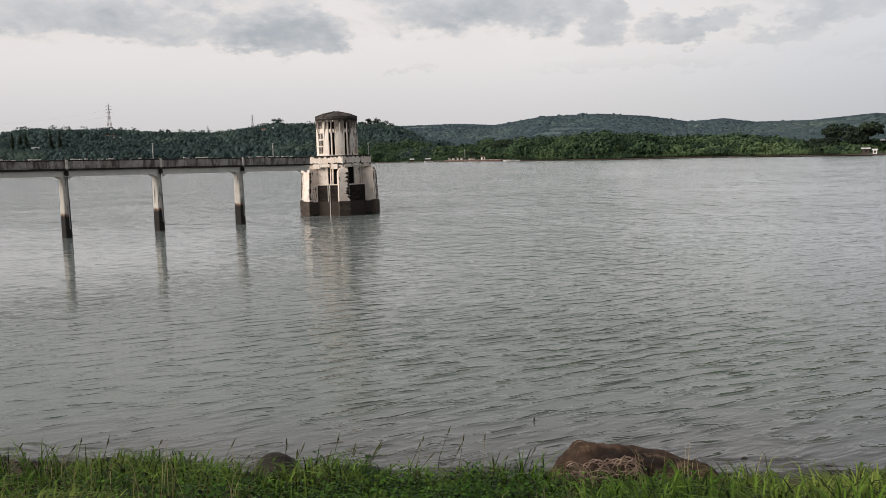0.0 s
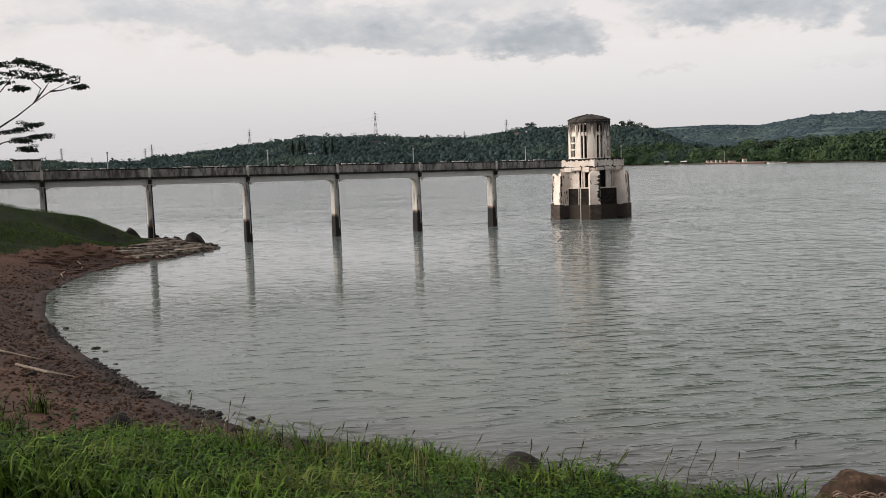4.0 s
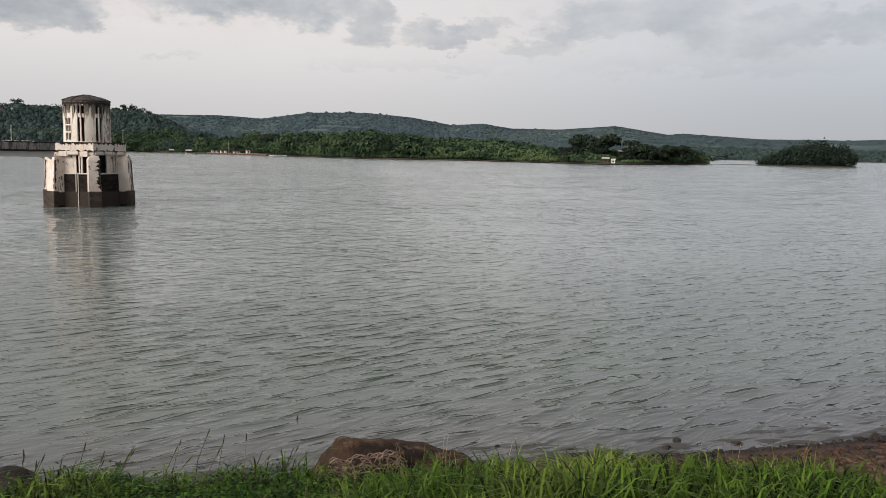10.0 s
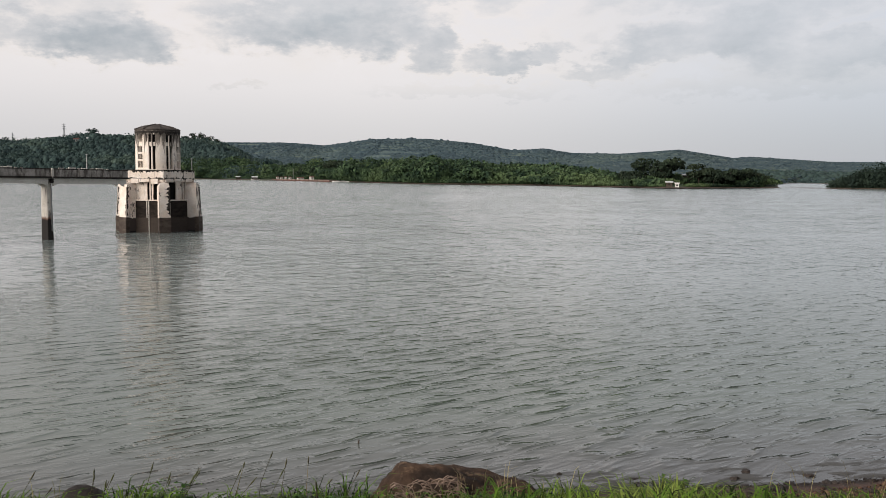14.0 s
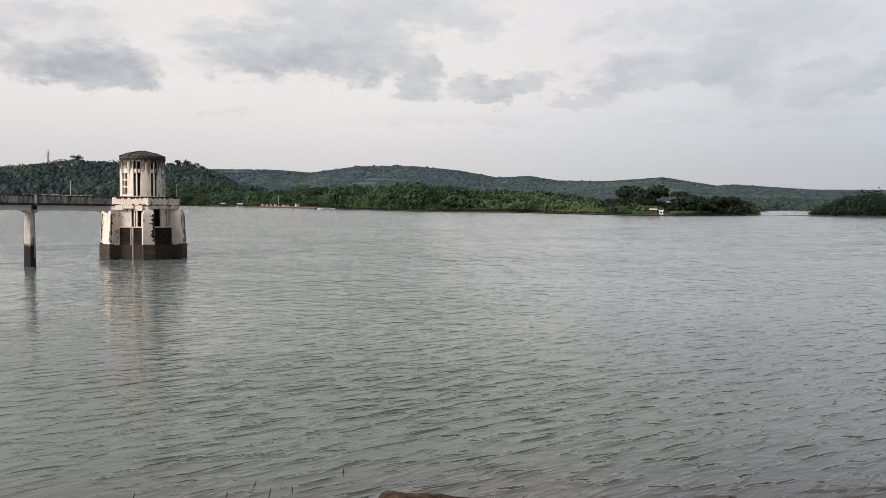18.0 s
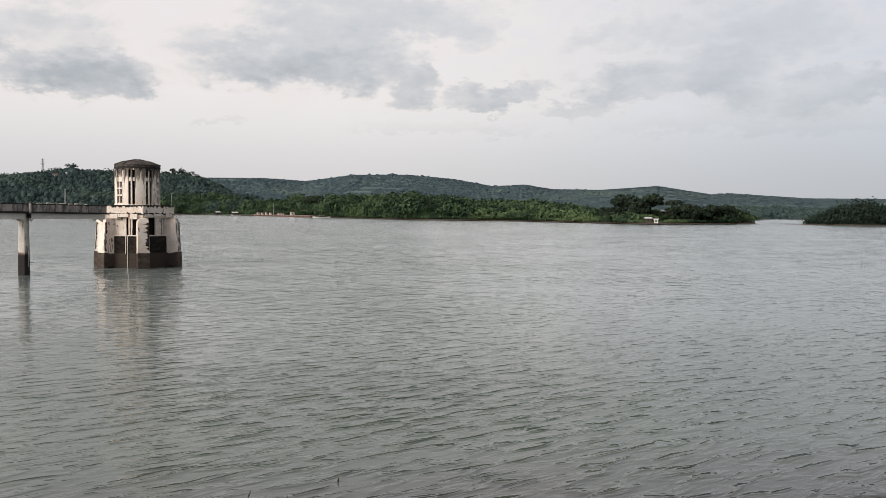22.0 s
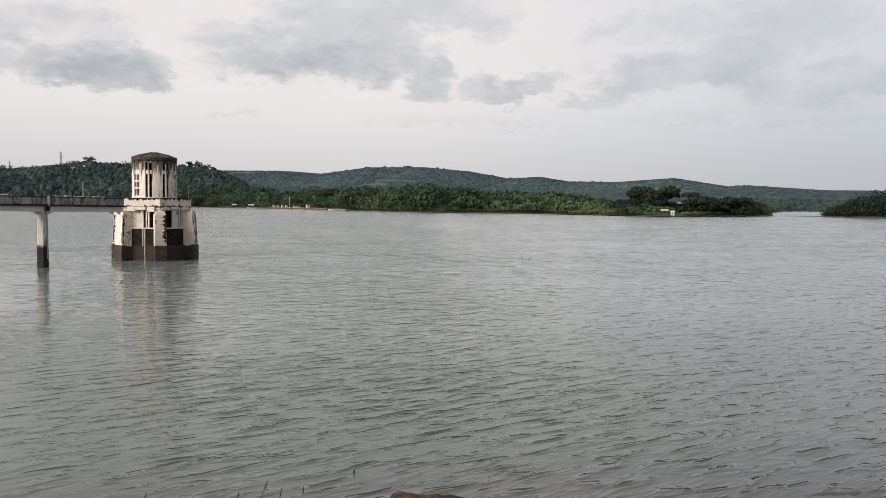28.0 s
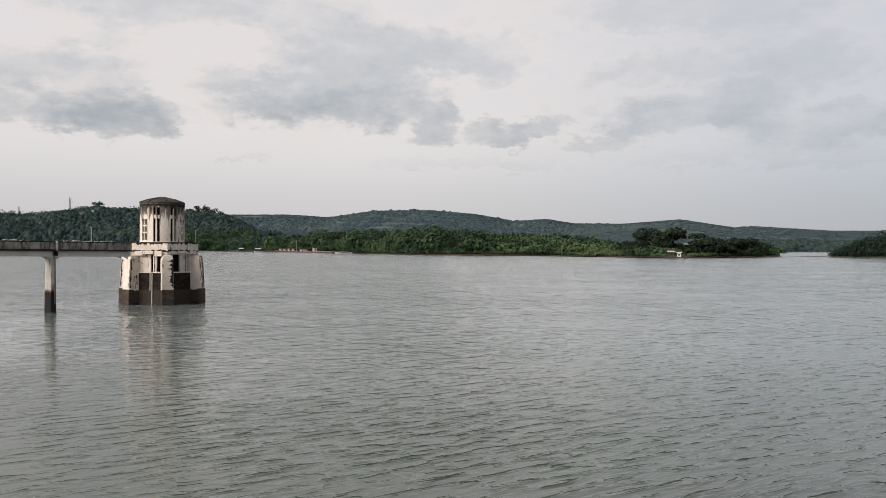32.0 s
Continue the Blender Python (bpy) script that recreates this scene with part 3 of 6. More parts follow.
def ground_z(x, y):
    x, y = np.asarray(x, float), np.asarray(y, float)
    r, az = np.hypot(x, y), np.degrees(np.arctan2(-x, y))
    d = shore_distance(x, y)
    steep = 0.29 + 0.08 * smooth(-36, -43, x) * smooth(40, 48, y)
    steep = steep * (1 - 0.6 * smooth(51, 56, y) * smooth(-47.0, -43.5, x) * smooth(75, 70, y) * smooth(-30, -35, x))      # the flat rocky point
    near = 0.12 * np.clip(d, 0, 1.2) + steep * np.clip(d - 1.2, 0, 15) + 0.02 * np.clip(d - 16, 0, 60)
    near = near + (0.05 * waves(x, y, 1.9, 3) + 0.10 * waves(x, y, 0.6, 5)) * smooth(0.3, 3, d)
    near = near + 1.3 * smooth(-45.0, -50.0, x) * smooth(54, 61, y) * smooth(65.2, 63.2, y) * smooth(0, 1.5, d)      # the embankment under the footbridge
    lake = -0.22 * np.clip(-d, 0, 14)
    z = np.where(d > 0, near, lake)
    rs = along(FAR_SHORE, az) + 9 * waves(x, y, 0.02, 2) * (np.abs(az) < 60)
    u = r - rs
    far = np.clip(u * 0.06, -3, 2.5)
    b_top = np.clip(np.tan(np.radians(along(SHORE_BELT, az))) * (rs + 170) - 3, 0, None)
    far = far + b_top * smooth(10, 170, u) * (1 + 0.12 * waves(x, y, 0.03, 7))
    n_top = np.clip(np.tan(np.radians(along(NEAR_HILL, az))) * 1950 + EYE_Z - 4, 0, None)
    hump = smooth(rs + 60, 1950, r) ** 0.8
    far = np.maximum(far, n_top * hump * (1 + 0.10 * waves(x, y, 0.012, 9) * (1 - smooth(1500, 1900, r))))
    f_top = np.tan(np.radians(along(FAR_RIDGE, az))) * 3600 + EYE_Z
    rise = (0.30 * smooth(1300, 2300, r) + 0.70 * smooth(2300, 3600, r)) * smooth(0, 120, u)
    far = np.maximum(far, f_top * rise * (1 + 0.10 * waves(x, y, 0.006, 4) * (1 - smooth(3000, 3500, r))))
    z = np.where((u > -60) & (np.abs(az) < 100) & (r > 300), np.maximum(far, -3), z)
    ex, ey = x - ISLE[0], y - ISLE[1]
    ca, sa = math.cos(radians(ISLE_AZ)), math.sin(radians(ISLE_AZ))
    across, deep = ex * ca + ey * sa, -ex * sa + ey * ca
    q = np.hypot(across / 41, deep / 22)
    z = np.where(q < 1.4, np.maximum(z, 3.2 * (1.02 - q)), z)
    q = np.hypot((across + 44) / 30, (deep + 4) / 7)          # the spit at the islet's end
    return np.where(q < 1.4, np.maximum(z, 0.7 * (1.1 - q)), z)


def grown_at(x, y):
    """1 where turf covers the bank, 0 on the bare shore."""
    x, y = np.asarray(x, float), np.asarray(y, float)
    d = shore_distance(x, y)
    start = np.interp(x, [-60, -43, -40, -36, -24, -14, -11, -9.3, -7.5, -5.4, -3.1, 0, 4.5, 5.4, 6, 7, 8, 9, 12, 30], [4.4, 4.4, 7.0, 10, 10, 9, 5.2, 2.8, 1.6, 1.0, 0.8, 0.7, 1.5, 2.7, 3.3, 4.1, 5.0, 6.2, 10.0, 10.0])
    return smooth(-0.5, 0.9, d - start)


def build_ground():
    azs = np.concatenate([np.arange(-180, -64, 4.0), np.arange(-64, -50, 1.0), np.arange(-50, 50, 0.3), np.arange(50, 64, 1.0), np.arange(64, 180, 4.0)])
    rs = [0.6]
    while rs[-1] < 4700:
        rs.append(rs[-1] * 1.026 + 0.02)
    rs = np.array(rs)
    A, R = np.meshgrid(np.radians(azs), rs)
    x, y = -np.sin(A) * R, np.cos(A) * R
    z = ground_z(x, y)
    na, nr = len(azs), len(rs)
    verts = np.stack([x, y, z], -1).reshape(-1, 3)
    i = np.arange(nr - 1)[:, None] * na
    j = np.arange(na)[None, :]
    j2 = (j + 1) % na
    faces = np.stack([i + j, i + na + j, i + na + j2, i + j2], -1).reshape(-1, 4)
    z0 = float(ground_z(np.array([0.0]), np.array([0.0]))[0])
    verts = np.vstack([verts, [[0, 0, z0]]])
    me = mesh_of("ground", verts, faces, M_GROUND, True)
    bm = bmesh.new()
    bm.from_mesh(me)
    bm.verts.ensure_lookup_table()
    hub = bm.verts[len(verts) - 1]
    for k in range(na):
        bm.faces.new((hub, bm.verts[k], bm.verts[(k + 1) % na])).smooth = True
    bmesh.ops.recalc_face_normals(bm, faces=bm.faces)
    bm.to_mesh(me)
    bm.free()
    at = me.attributes.new("grown", "FLOAT", "POINT")
    at.data.foreach_set("value", grown_at(verts[:, 0], verts[:, 1]).astype(np.float32))
    tagged(new("ground", me), "grassy bank, brown stony shore and wooded hills round the lake", "ground", kind="structure")


def build_water():
    azs = np.radians(np.arange(0, 360, 3.0))
    rs = np.array([0.0] + [12 * 1.12 ** k for k in range(54)])
    rs = rs[rs < 4600]
    A, R = np.meshgrid(azs, rs[1:])
    verts = np.vstack([np.stack([np.cos(A) * R, np.sin(A) * R, 0 * R], -1).reshape(-1, 3)])
    na, nr = len(azs), len(rs) - 1
    i = np.arange(nr - 1)[:, None] * na
    j = np.arange(na)[None, :]
    j2 = (j + 1) % na
    faces = np.stack([i + j, i + na + j, i + na + j2, i + j2], -1).reshape(-1, 4)[:, ::-1]
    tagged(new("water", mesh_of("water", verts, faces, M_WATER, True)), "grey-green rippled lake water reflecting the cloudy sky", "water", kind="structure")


build_ground()
build_water()

# ---- intake tower ----
TOWER = (-11.45, 95.35)
TURN = -83.45 + 7.6                  # the buttress that faces the bank


def hexpt(k, r, side=0.0):
    a = radians(TURN + 60 * k)
    return (r * math.cos(a) - side * math.sin(a), r * math.sin(a) + side * math.cos(a))


def ragged(bm, place, u0, u1, n, least, most, rnd):
    """A stain with one straight and one ragged edge; place(u, v) gives its points."""
    n *= 3
    drift = [rnd.random() for _ in range(n // 4 + 3)]
    h = [0.0]
    for i in range(1, n):
        k, f = i // 4, i % 4 / 4
        h.append(least + (most - least) * (drift[k] * (1 - f) + drift[k + 1] * f) ** 1.6 * rnd.uniform(0.45, 1.1))
    h.append(0.0)
    a = [bm.verts.new(place(u0 + (u1 - u0) * i / n, 0.0)) for i in range(n + 1)]
    b = [bm.verts.new(place(u0 + (u1 - u0) * i / n, h[i] + 0.01)) for i in range(n + 1)]
    for i in range(n):
        bm.faces.new((a[i], a[i + 1], b[i + 1], b[i]))
    return bm


def build_tower():
    rnd = random.Random(91)
    t = empty("intake_tower", Matrix.Translation((*TOWER, 0)), "whitewashed concrete tower with buttresses, stained, standing in the lake", "tower")
    bm = bmesh.new()
    prism(bm, ring(6, 3.75, TURN), ring(6, 3.62, TURN), -3.2, 3.30)
    part("lower_wall", bm, M_TOWER_DARK, t, "silt-darkened lower wall")
    bm = bmesh.new()
    prism(bm, ring(6, 3.0, TURN), ring(6, 3.0, TURN), 3.30, 5.2)
    part("inner_wall", bm, M_VOID, t, "dark inner chamber seen between the columns")
    for k in range(6):
        # buttress with a rounded head, battered outwards at the foot
        bm = bmesh.new()
        low = [hexpt(k, 2.9, -0.58), hexpt(k, 4.54, -0.58), hexpt(k, 4.54, 0.58), hexpt(k, 2.9, 0.58)]
        mid = [hexpt(k, 2.9, -0.57), hexpt(k, 4.46, -0.57), hexpt(k, 4.46, 0.57), hexpt(k, 2.9, 0.57)]
        lowp = [bm.verts.new((x, y, -3.2)) for x, y in low]
        rings = [lowp, [bm.verts.new((x, y, 1.62)) for x, y in mid]]
        top = [hexpt(k, 2.9, -0.54), hexpt(k, 4.28, -0.54), hexpt(k, 4.28, 0.54), hexpt(k, 2.9, 0.54)]
        rings.append([bm.verts.new((x, y, 4.75)) for x, y in top])
        head = [hexpt(k, 2.9, -0.40), hexpt(k, 4.20, -0.40), hexpt(k, 4.20, 0.40), hexpt(k, 2.9, 0.40)]
        rings.append([bm.verts.new((x, y, 5.08)) for x, y in head])
        peak = [hexpt(k, 2.9, -0.12), hexpt(k, 4.10, -0.12), hexpt(k, 4.10, 0.12), hexpt(k, 2.9, 0.12)]
        rings.append([bm.verts.new((x, y, 5.19)) for x, y in peak])
        for a, b in zip(rings, rings[1:]):
            for i in range(4):
                bm.faces.new((a[i], a[(i + 1) % 4], b[(i + 1) % 4], b[i]))
        bm.faces.new(rings[0][::-1]), bm.faces.new(rings[-1])
        bmesh.ops.recalc_face_normals(bm, faces=bm.faces)
        bt = part("buttress", bm, M_TOWER, t, "peeling white buttress with a dark tide mark")
        bm = bmesh.new()
        a = radians(TURN + 60 * k)
        plinth = Matrix.Translation((4.325 * math.cos(a), 4.325 * math.sin(a), -3.2)) @ Matrix.Rotation(a, 4, "Z")
        box(bm, plinth, 0.46, 1.20, 4.80, 0.03)
        part("foot", bm, M_FOOT, bt, "brown silt-coated foot")
        def front(u, v):
            x, y = hexpt(k, 4.466 - 0.0575 * (u - 1.62), 0.548 - v)
            return x, y, u

        bm = bmesh.new()
        ragged(bm, front, 1.75, 4.74, 26, 0.05, 0.62 if k < 2 else 0.2, rnd)
        part("mould_streak", bm, M_MOULD_SHADE, bt, "black mould along the edge")

        def flank(u, v):
            x, y = hexpt(k, 4.42 - 0.0575 * (u - 1.62) - v, 0.578 - 0.011 * (u - 1.62))
            return x, y, u

        bm = bmesh.new()
        ragged(bm, flank, 1.75, 4.70, 24, 0.05, 0.8 if k < 2 else 0.3, rnd)
        part("mould_streak", bm, M_MOULD_SHADE, bt, "black mould along the edge")
        # between two buttresses: sill, columns and panels of the gallery
        c = radians(TURN + 60 * k + 30)
        face = Matrix.Rotation(c, 4, "Z")
        span = 3.62 * math.cos(radians(30))
        bm = bmesh.new()
        box(bm, face @ Matrix.Translation((span - 0.10, 0, 3.28)), 0.34, 2.6, 0.12, 0.02)
        part("gallery_sill", bm, M_TOWER, t)
        bays = ((-1.42, 0.34, 0.0, "pilaster"), (-0.56, 1.20, 0.06, "gallery_panel"), (0.36, 0.12, 0.0, "column"), (0.60, 0.14, 0.02, "column"), (1.40, 0.42, 0.0, "pilaster")) if k % 2 else \
            ((-1.30, 0.60, 0.04, "gallery_panel"), (0.24, 0.72, 0.05, "gallery_panel"), (0.76, 0.12, 0.0, "column"), (1.30, 0.50, 0.08, "gallery_panel"))
        for off, wide, back, nm in bays:
            bm = bmesh.new()
            box(bm, face @ Matrix.Translation((span - 0.16 - back, off, 3.40)), 0.18, wide, 1.82, 0.015)
            part(nm, bm, M_TOWER, t)
        # twin drain pipes down every other face
        for off, foot in ((0.06, 1.5), (0.26, -1.0)) if k % 2 else ():
            bm = bmesh.new()
            tube(bm, [(*(face @ Vector((span + 0.10, off, 0))).xy, foot), (*(face @ Vector((span + 0.06, off, 0))).xy, 3.4)], [0.05, 0.05], 8)
            part("drain_pipe", bm, M_PALE, t, "pale thin drain pipe")
        # parapet of the platform
        bm = bmesh.new()
        edge = 3.95 * math.cos(radians(30))
        box(bm, face @ Matrix.Translation((edge - 0.10, 0, 5.56)), 0.20, 3.93, 0.86, 0.02)
        pp = part("platform_parapet", bm, M_TOWER, t, "white parapet with flaking edges")
        bm = bmesh.new()
        box(bm, face @ Matrix.Translation((edge - 0.09, 0, 6.42)), 0.27, 3.98, 0.07, 0.015)
        part("coping", bm, M_MOULD_SHADE, pp, "mould-blackened coping")
        for z0, sgn, most in ((6.41, -1, 0.30), (5.57, 1, 0.22)):
            bm = bmesh.new()
            ragged(bm, lambda u, v: face @ Vector((edge + 0.006, u, z0 + sgn * v)), -1.9, 1.9, 34, 0.01, most, rnd)
            part("mould_streak", bm, M_MOULD_SHADE, pp, "black mould along the edge")
        for off, wide, drop in ((-1.3, 0.9, 0.30), (-0.1, 1.1, 0.18), (1.25, 0.8, 0.34)):
            bm = bmesh.new()
            off, drop = off * (1 - 0.2 * (k % 2)), drop * (0.7 + 0.3 * (k % 3))
            box(bm, face @ Matrix.Translation((edge - 0.02, off, 5.58 - drop - 0.1)), 0.12, wide, drop + 0.1, 0.02)
            part("fascia_block", bm, M_TOWER, t)
    bm = bmesh.new()
    prism(bm, ring(6, 3.70, TURN), ring(6, 3.92, TURN), 5.2, 5.56)
    part("platform", bm, M_TOWER, t, "overhanging concrete platform")
    bm = bmesh.new()
    prism(bm, ring(6, 3.97, TURN), ring(6, 3.97, TURN), 5.50, 5.56)
    part("drip_edge", bm, M_MOULD_SHADE, t)
    # drum: three sectors, each a plain wall, two pairs of slots and a barred window
    rad, sides = 2.26, 36
    bm = bmesh.new()
    prism(bm, ring(sides, rad - 0.26, TURN), ring(sides, rad - 0.26, TURN), 5.56, 10.45)
    part("drum_core", bm, M_VOID, t, "dark slots of the drum")
    bm = bmesh.new()
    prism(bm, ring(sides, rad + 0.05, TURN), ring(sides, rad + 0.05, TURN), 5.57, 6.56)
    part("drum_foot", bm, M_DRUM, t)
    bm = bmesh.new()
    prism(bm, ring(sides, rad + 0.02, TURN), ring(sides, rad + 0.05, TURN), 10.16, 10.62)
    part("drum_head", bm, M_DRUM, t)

    def shell(name, a0, a1, z0, z1, out=0.0, deep=0.20, mat=M_DRUM):
        """A piece of the drum's wall between two bearings and two heights."""
        n = max(1, int(round((a1 - a0) / 6)))
        bearing = [radians(TURN + a0 + (a1 - a0) * i / n) for i in range(n + 1)]
        line = [((rad + out) * math.cos(q), (rad + out) * math.sin(q)) for q in bearing] + [((rad - deep) * math.cos(q), (rad - deep) * math.sin(q)) for q in reversed(bearing)]
        bm = bmesh.new()
        prism(bm, line, line, z0, z1)
        part(name, bm, mat, t)

    for sector in (0, 120, 240):
        shell("wall_bay", sector - 14, sector + 14, 6.56, 10.16)
        for side in (-1, 1):
            def mirrored(name, a0, a1, *rest, **more):
                lo, hi = sorted((side * a0, side * a1))
                shell(name, sector + lo, sector + hi, *rest, **more)

            mirrored("pilaster", 21.2, 24.6, 6.56, 10.16, out=0.03)
            mirrored("pilaster", 31.4, 35.5, 6.56, 10.16, out=0.03)
            mirrored("wall_bay", 39.5, 48.0, 6.56, 10.16)
            mirrored("wall_bay", 35.5, 39.5, 6.56, 9.40)
            mirrored("window_jamb", 48.0, 50.0, 6.56, 10.16, out=0.02)
            for a0, a1, z in ((14, 21.2, 8.98), (24.6, 31.4, 8.98)):
                mirrored("spandrel", a0, a1, z, 9.36, out=-0.04)
            for z0, z1 in ((6.56, 6.72), (7.43, 7.58), (8.16, 8.30), (8.92, 9.40)):
                mirrored("cross_bar", 50.0, 60.0, z0, z1, out=-0.03)
            mirrored("mullion", 54.0, 56.0, 9.40, 10.16, out=-0.02)
        shell("mullion", sector + 59.2, sector + 60.8, 6.56, 10.16, out=-0.02)
        # black mould creeping down from the eaves
        for a0, a1, most in ((-15, 15, 0.75), (15, 60, 0.6), (60, 105, 0.45)):
            bm = bmesh.new()

            def head(u, v):
                q = radians(TURN + sector + u)
                return (rad + 0.055) * math.cos(q), (rad + 0.055) * math.sin(q), 10.5 - v

            ragged(bm, head, a0, a1, 30, 0.12, most, rnd)
            part("mould_streak", bm, M_MOULD_SHADE, t, "black mould under the eaves")
    bm = bmesh.new()
    prism(bm, ring(24, 2.30, TURN), ring(24, 2.36, TURN), 10.48, 10.70)
    part("roof_edge", bm, M_ROOF, t, "dark weathered ring under the roof")
    bm = bmesh.new()
    prism(bm, ring(24, 2.30, TURN), ring(24, 1.55, TURN), 10.70, 11.02)
    prism(bm, ring(24, 1.54, TURN), ring(24, 0.25, TURN), 11.02, 11.30)
    part("roof", bm, M_ROOF, t, "low conical concrete roof")
    for k in range(8):
        a = radians(TURN + 45 * k)
        bm = bmesh.new()
        tube(bm, [(2.34 * math.cos(a), 2.34 * math.sin(a), 10.74), (1.5 * math.cos(a), 1.5 * math.sin(a), 11.06), (0.2 * math.cos(a), 0.2 * math.sin(a), 11.33)], [0.05, 0.05, 0.05], 4)
        part("roof_rib", bm, M_ROOF, t)


build_tower()

# ---- footbridge ----
STEP = Vector((6.19, 5.30))
ALONG = math.atan2(STEP.y, STEP.x)


def bridge_at(i):
    return Vector((-32.11 + STEP.x * (i - 3), 72.64 + STEP.y * (i - 3)))


def slab_z(i):
    return 5.73 - 0.071 * (i - 3)


def build_bridge():
    b = empty("footbridge", Matrix.Translation((*bridge_at(0), 0)), "stained concrete footbridge on tall slender piers leading to the tower", "bridge")
    org = bridge_at(0)
    for i in range(-2, 6):
        e0, e1 = (i, i + 1) if i < 5 else (5, 5.93)
        p0, p1 = bridge_at(e0) - org, bridge_at(e1) - org
        length = (p1 - p0).length
        mid = (p0 + p1) / 2
        z = (slab_z(e0) + slab_z(e1)) / 2
        tilt = math.atan2(slab_z(e1) - slab_z(e0), length)
        m = Matrix.Translation((mid.x, mid.y, z)) @ Matrix.Rotation(ALONG, 4, "Z") @ Matrix.Rotation(-tilt, 4, "Y")
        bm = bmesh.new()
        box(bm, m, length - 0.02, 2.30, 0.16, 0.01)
        part("deck_slab", bm, M_MOULD_SHADE, b, "deck slab with a black edge")
        bm = bmesh.new()
        for s in (-1, 1):
            box(bm, m @ Matrix.Translation((0, s * 0.62, -0.50)), length - 0.03, 0.30, 0.49, 0.02)
        part("girder", bm, M_GIRDER, b, "pale concrete girders")
        for end in (-1, 1):
            for s in (-1, 1):
                bm = bmesh.new()
                xe, xi = end * (length / 2 - 0.26), end * (length / 2 - 0.62)
                vs = [(xe, -0.72), (xe, -0.49), (xi, -0.49)]
                f = [bm.verts.new(m @ Vector((x, s * 0.62 - 0.14, zz))) for x, zz in vs]
                g = [bm.verts.new(m @ Vector((x, s * 0.62 + 0.14, zz))) for x, zz in vs]
                bm.faces.new(f), bm.faces.new(g[::-1])
                for q in range(3):
                    bm.faces.new((f[q], f[(q + 1) % 3], g[(q + 1) % 3], g[q]))
                part("haunch", bm, M_GIRDER, b)
        for s in (-1, 1):
            n = 3
            for k in range(n):
                w = length / n
                bm = bmesh.new()
                box(bm, m @ Matrix.Translation((-length / 2 + w * (k + 0.5), s * 0.98, 0.16)), w - 0.10, 0.14, 0.64, 0.015)
                part("parapet_panel", bm, M_PARAPET, b, "grey parapet panel streaked with black mould")
                bm = bmesh.new()
                box(bm, m @ Matrix.Translation((-length / 2 + w * k, s * 0.98, 0.16)), 0.20, 0.20, 0.78, 0.02)
                part("parapet_post", bm, M_PARAPET, b)
            bm = bmesh.new()
            box(bm, m @ Matrix.Translation((0, s * 0.98, 0.80)), length, 0.20, 0.09, 0.02)
            part("coping", bm, M_MOULD_SHADE, b, "mould-blackened coping")
            rnd = random.Random(40 + i * 2 + s)
            for k in range(5):
                bm = bmesh.new()
                w = rnd.uniform(0.2, 0.5)
                box(bm, m @ Matrix.Translation((rnd.uniform(-0.46, 0.46) * length, s * 0.98, 0.885)), w, 0.16, rnd.uniform(0.05, 0.14), 0.015)
                part("coping_patch", bm, M_PALE, b, "pale patch where the coping keeps its paint")
    for i in range(-1, 6):
        p = bridge_at(i) - org
        z1 = slab_z(i) - 0.5
        m = Matrix.Translation((p.x, p.y, 0)) @ Matrix.Rotation(ALONG, 4, "Z")
        bm = bmesh.new()
        lo = [(-0.34, -0.62), (0.10, -0.62), (0.10, 0.62), (-0.34, 0.62)]
        hi = [(-0.26, -0.54), (0.08, -0.54), (0.08, 0.54), (-0.26, 0.54)]
        prism(bm, lo, hi, -2.6, z1)
        bmesh.ops.transform(bm, matrix=m, verts=bm.verts)
        bmesh.ops.bevel(bm, geom=list(bm.edges), offset=0.03, segments=1, affect="EDGES")
        pr = part("pier", bm, M_PIER, b, "tall tapered pier, black below the tide mark")
        # an added dark rib stands in for the pier's face in shade
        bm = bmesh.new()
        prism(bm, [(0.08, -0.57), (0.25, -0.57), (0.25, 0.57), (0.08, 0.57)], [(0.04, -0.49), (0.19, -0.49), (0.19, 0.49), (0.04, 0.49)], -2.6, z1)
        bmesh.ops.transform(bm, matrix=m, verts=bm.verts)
        part("shade_rib", bm, M_MOULD_SHADE, pr, "dark rib added beside the pier for its shaded face")
        bm = bmesh.new()
        box(bm, m @ Matrix.Translation((0, 0, z1)), 0.50, 1.60, 0.5, 0.03)
        part("pier_cap", bm, M_PIER, pr)
        for s in (-1, 1):
            bm = bmesh.new()
            box(bm, m @ Matrix.Translation((0, s * 1.10, z1 + 0.52)), 0.20, 0.10, 0.86, 0.02)
            part("pilaster", bm, M_PALE, pr, "pale pilaster on the parapet")
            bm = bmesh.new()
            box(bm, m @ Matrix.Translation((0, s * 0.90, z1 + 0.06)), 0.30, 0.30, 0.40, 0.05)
            part("bracket", bm, M_MOULD_SHADE, pr, "black bracket")
        bm = bmesh.new()
        box(bm, m @ Matrix.Translation((0.06, -0.63, 0.8)), 0.06, 0.06, z1 - 0.9)
        part("drain_pipe", bm, M_POST, pr)
    # gate wall at the landward end
    g = bridge_at(-0.12)
    gate = empty("gate_pillar", Matrix.Translation((g.x, g.y, slab_z(-0.2) + 0.16)) @ Matrix.Rotation(ALONG, 4, "Z"), "grey concrete gate wall at the landward end of the footbridge", "gate")
    for s in (-1, 1):
        bm = bmesh.new()
        box(bm, Matrix.Translation((0, s * 0.72, 0)), 1.9, 0.32, 1.5, 0.03)
        part("pillar", bm, M_PARAPET, gate)
    bm = bmesh.new()
    box(bm, Matrix.Translation((0, 0, 1.5)), 2.0, 1.9, 0.12, 0.03)
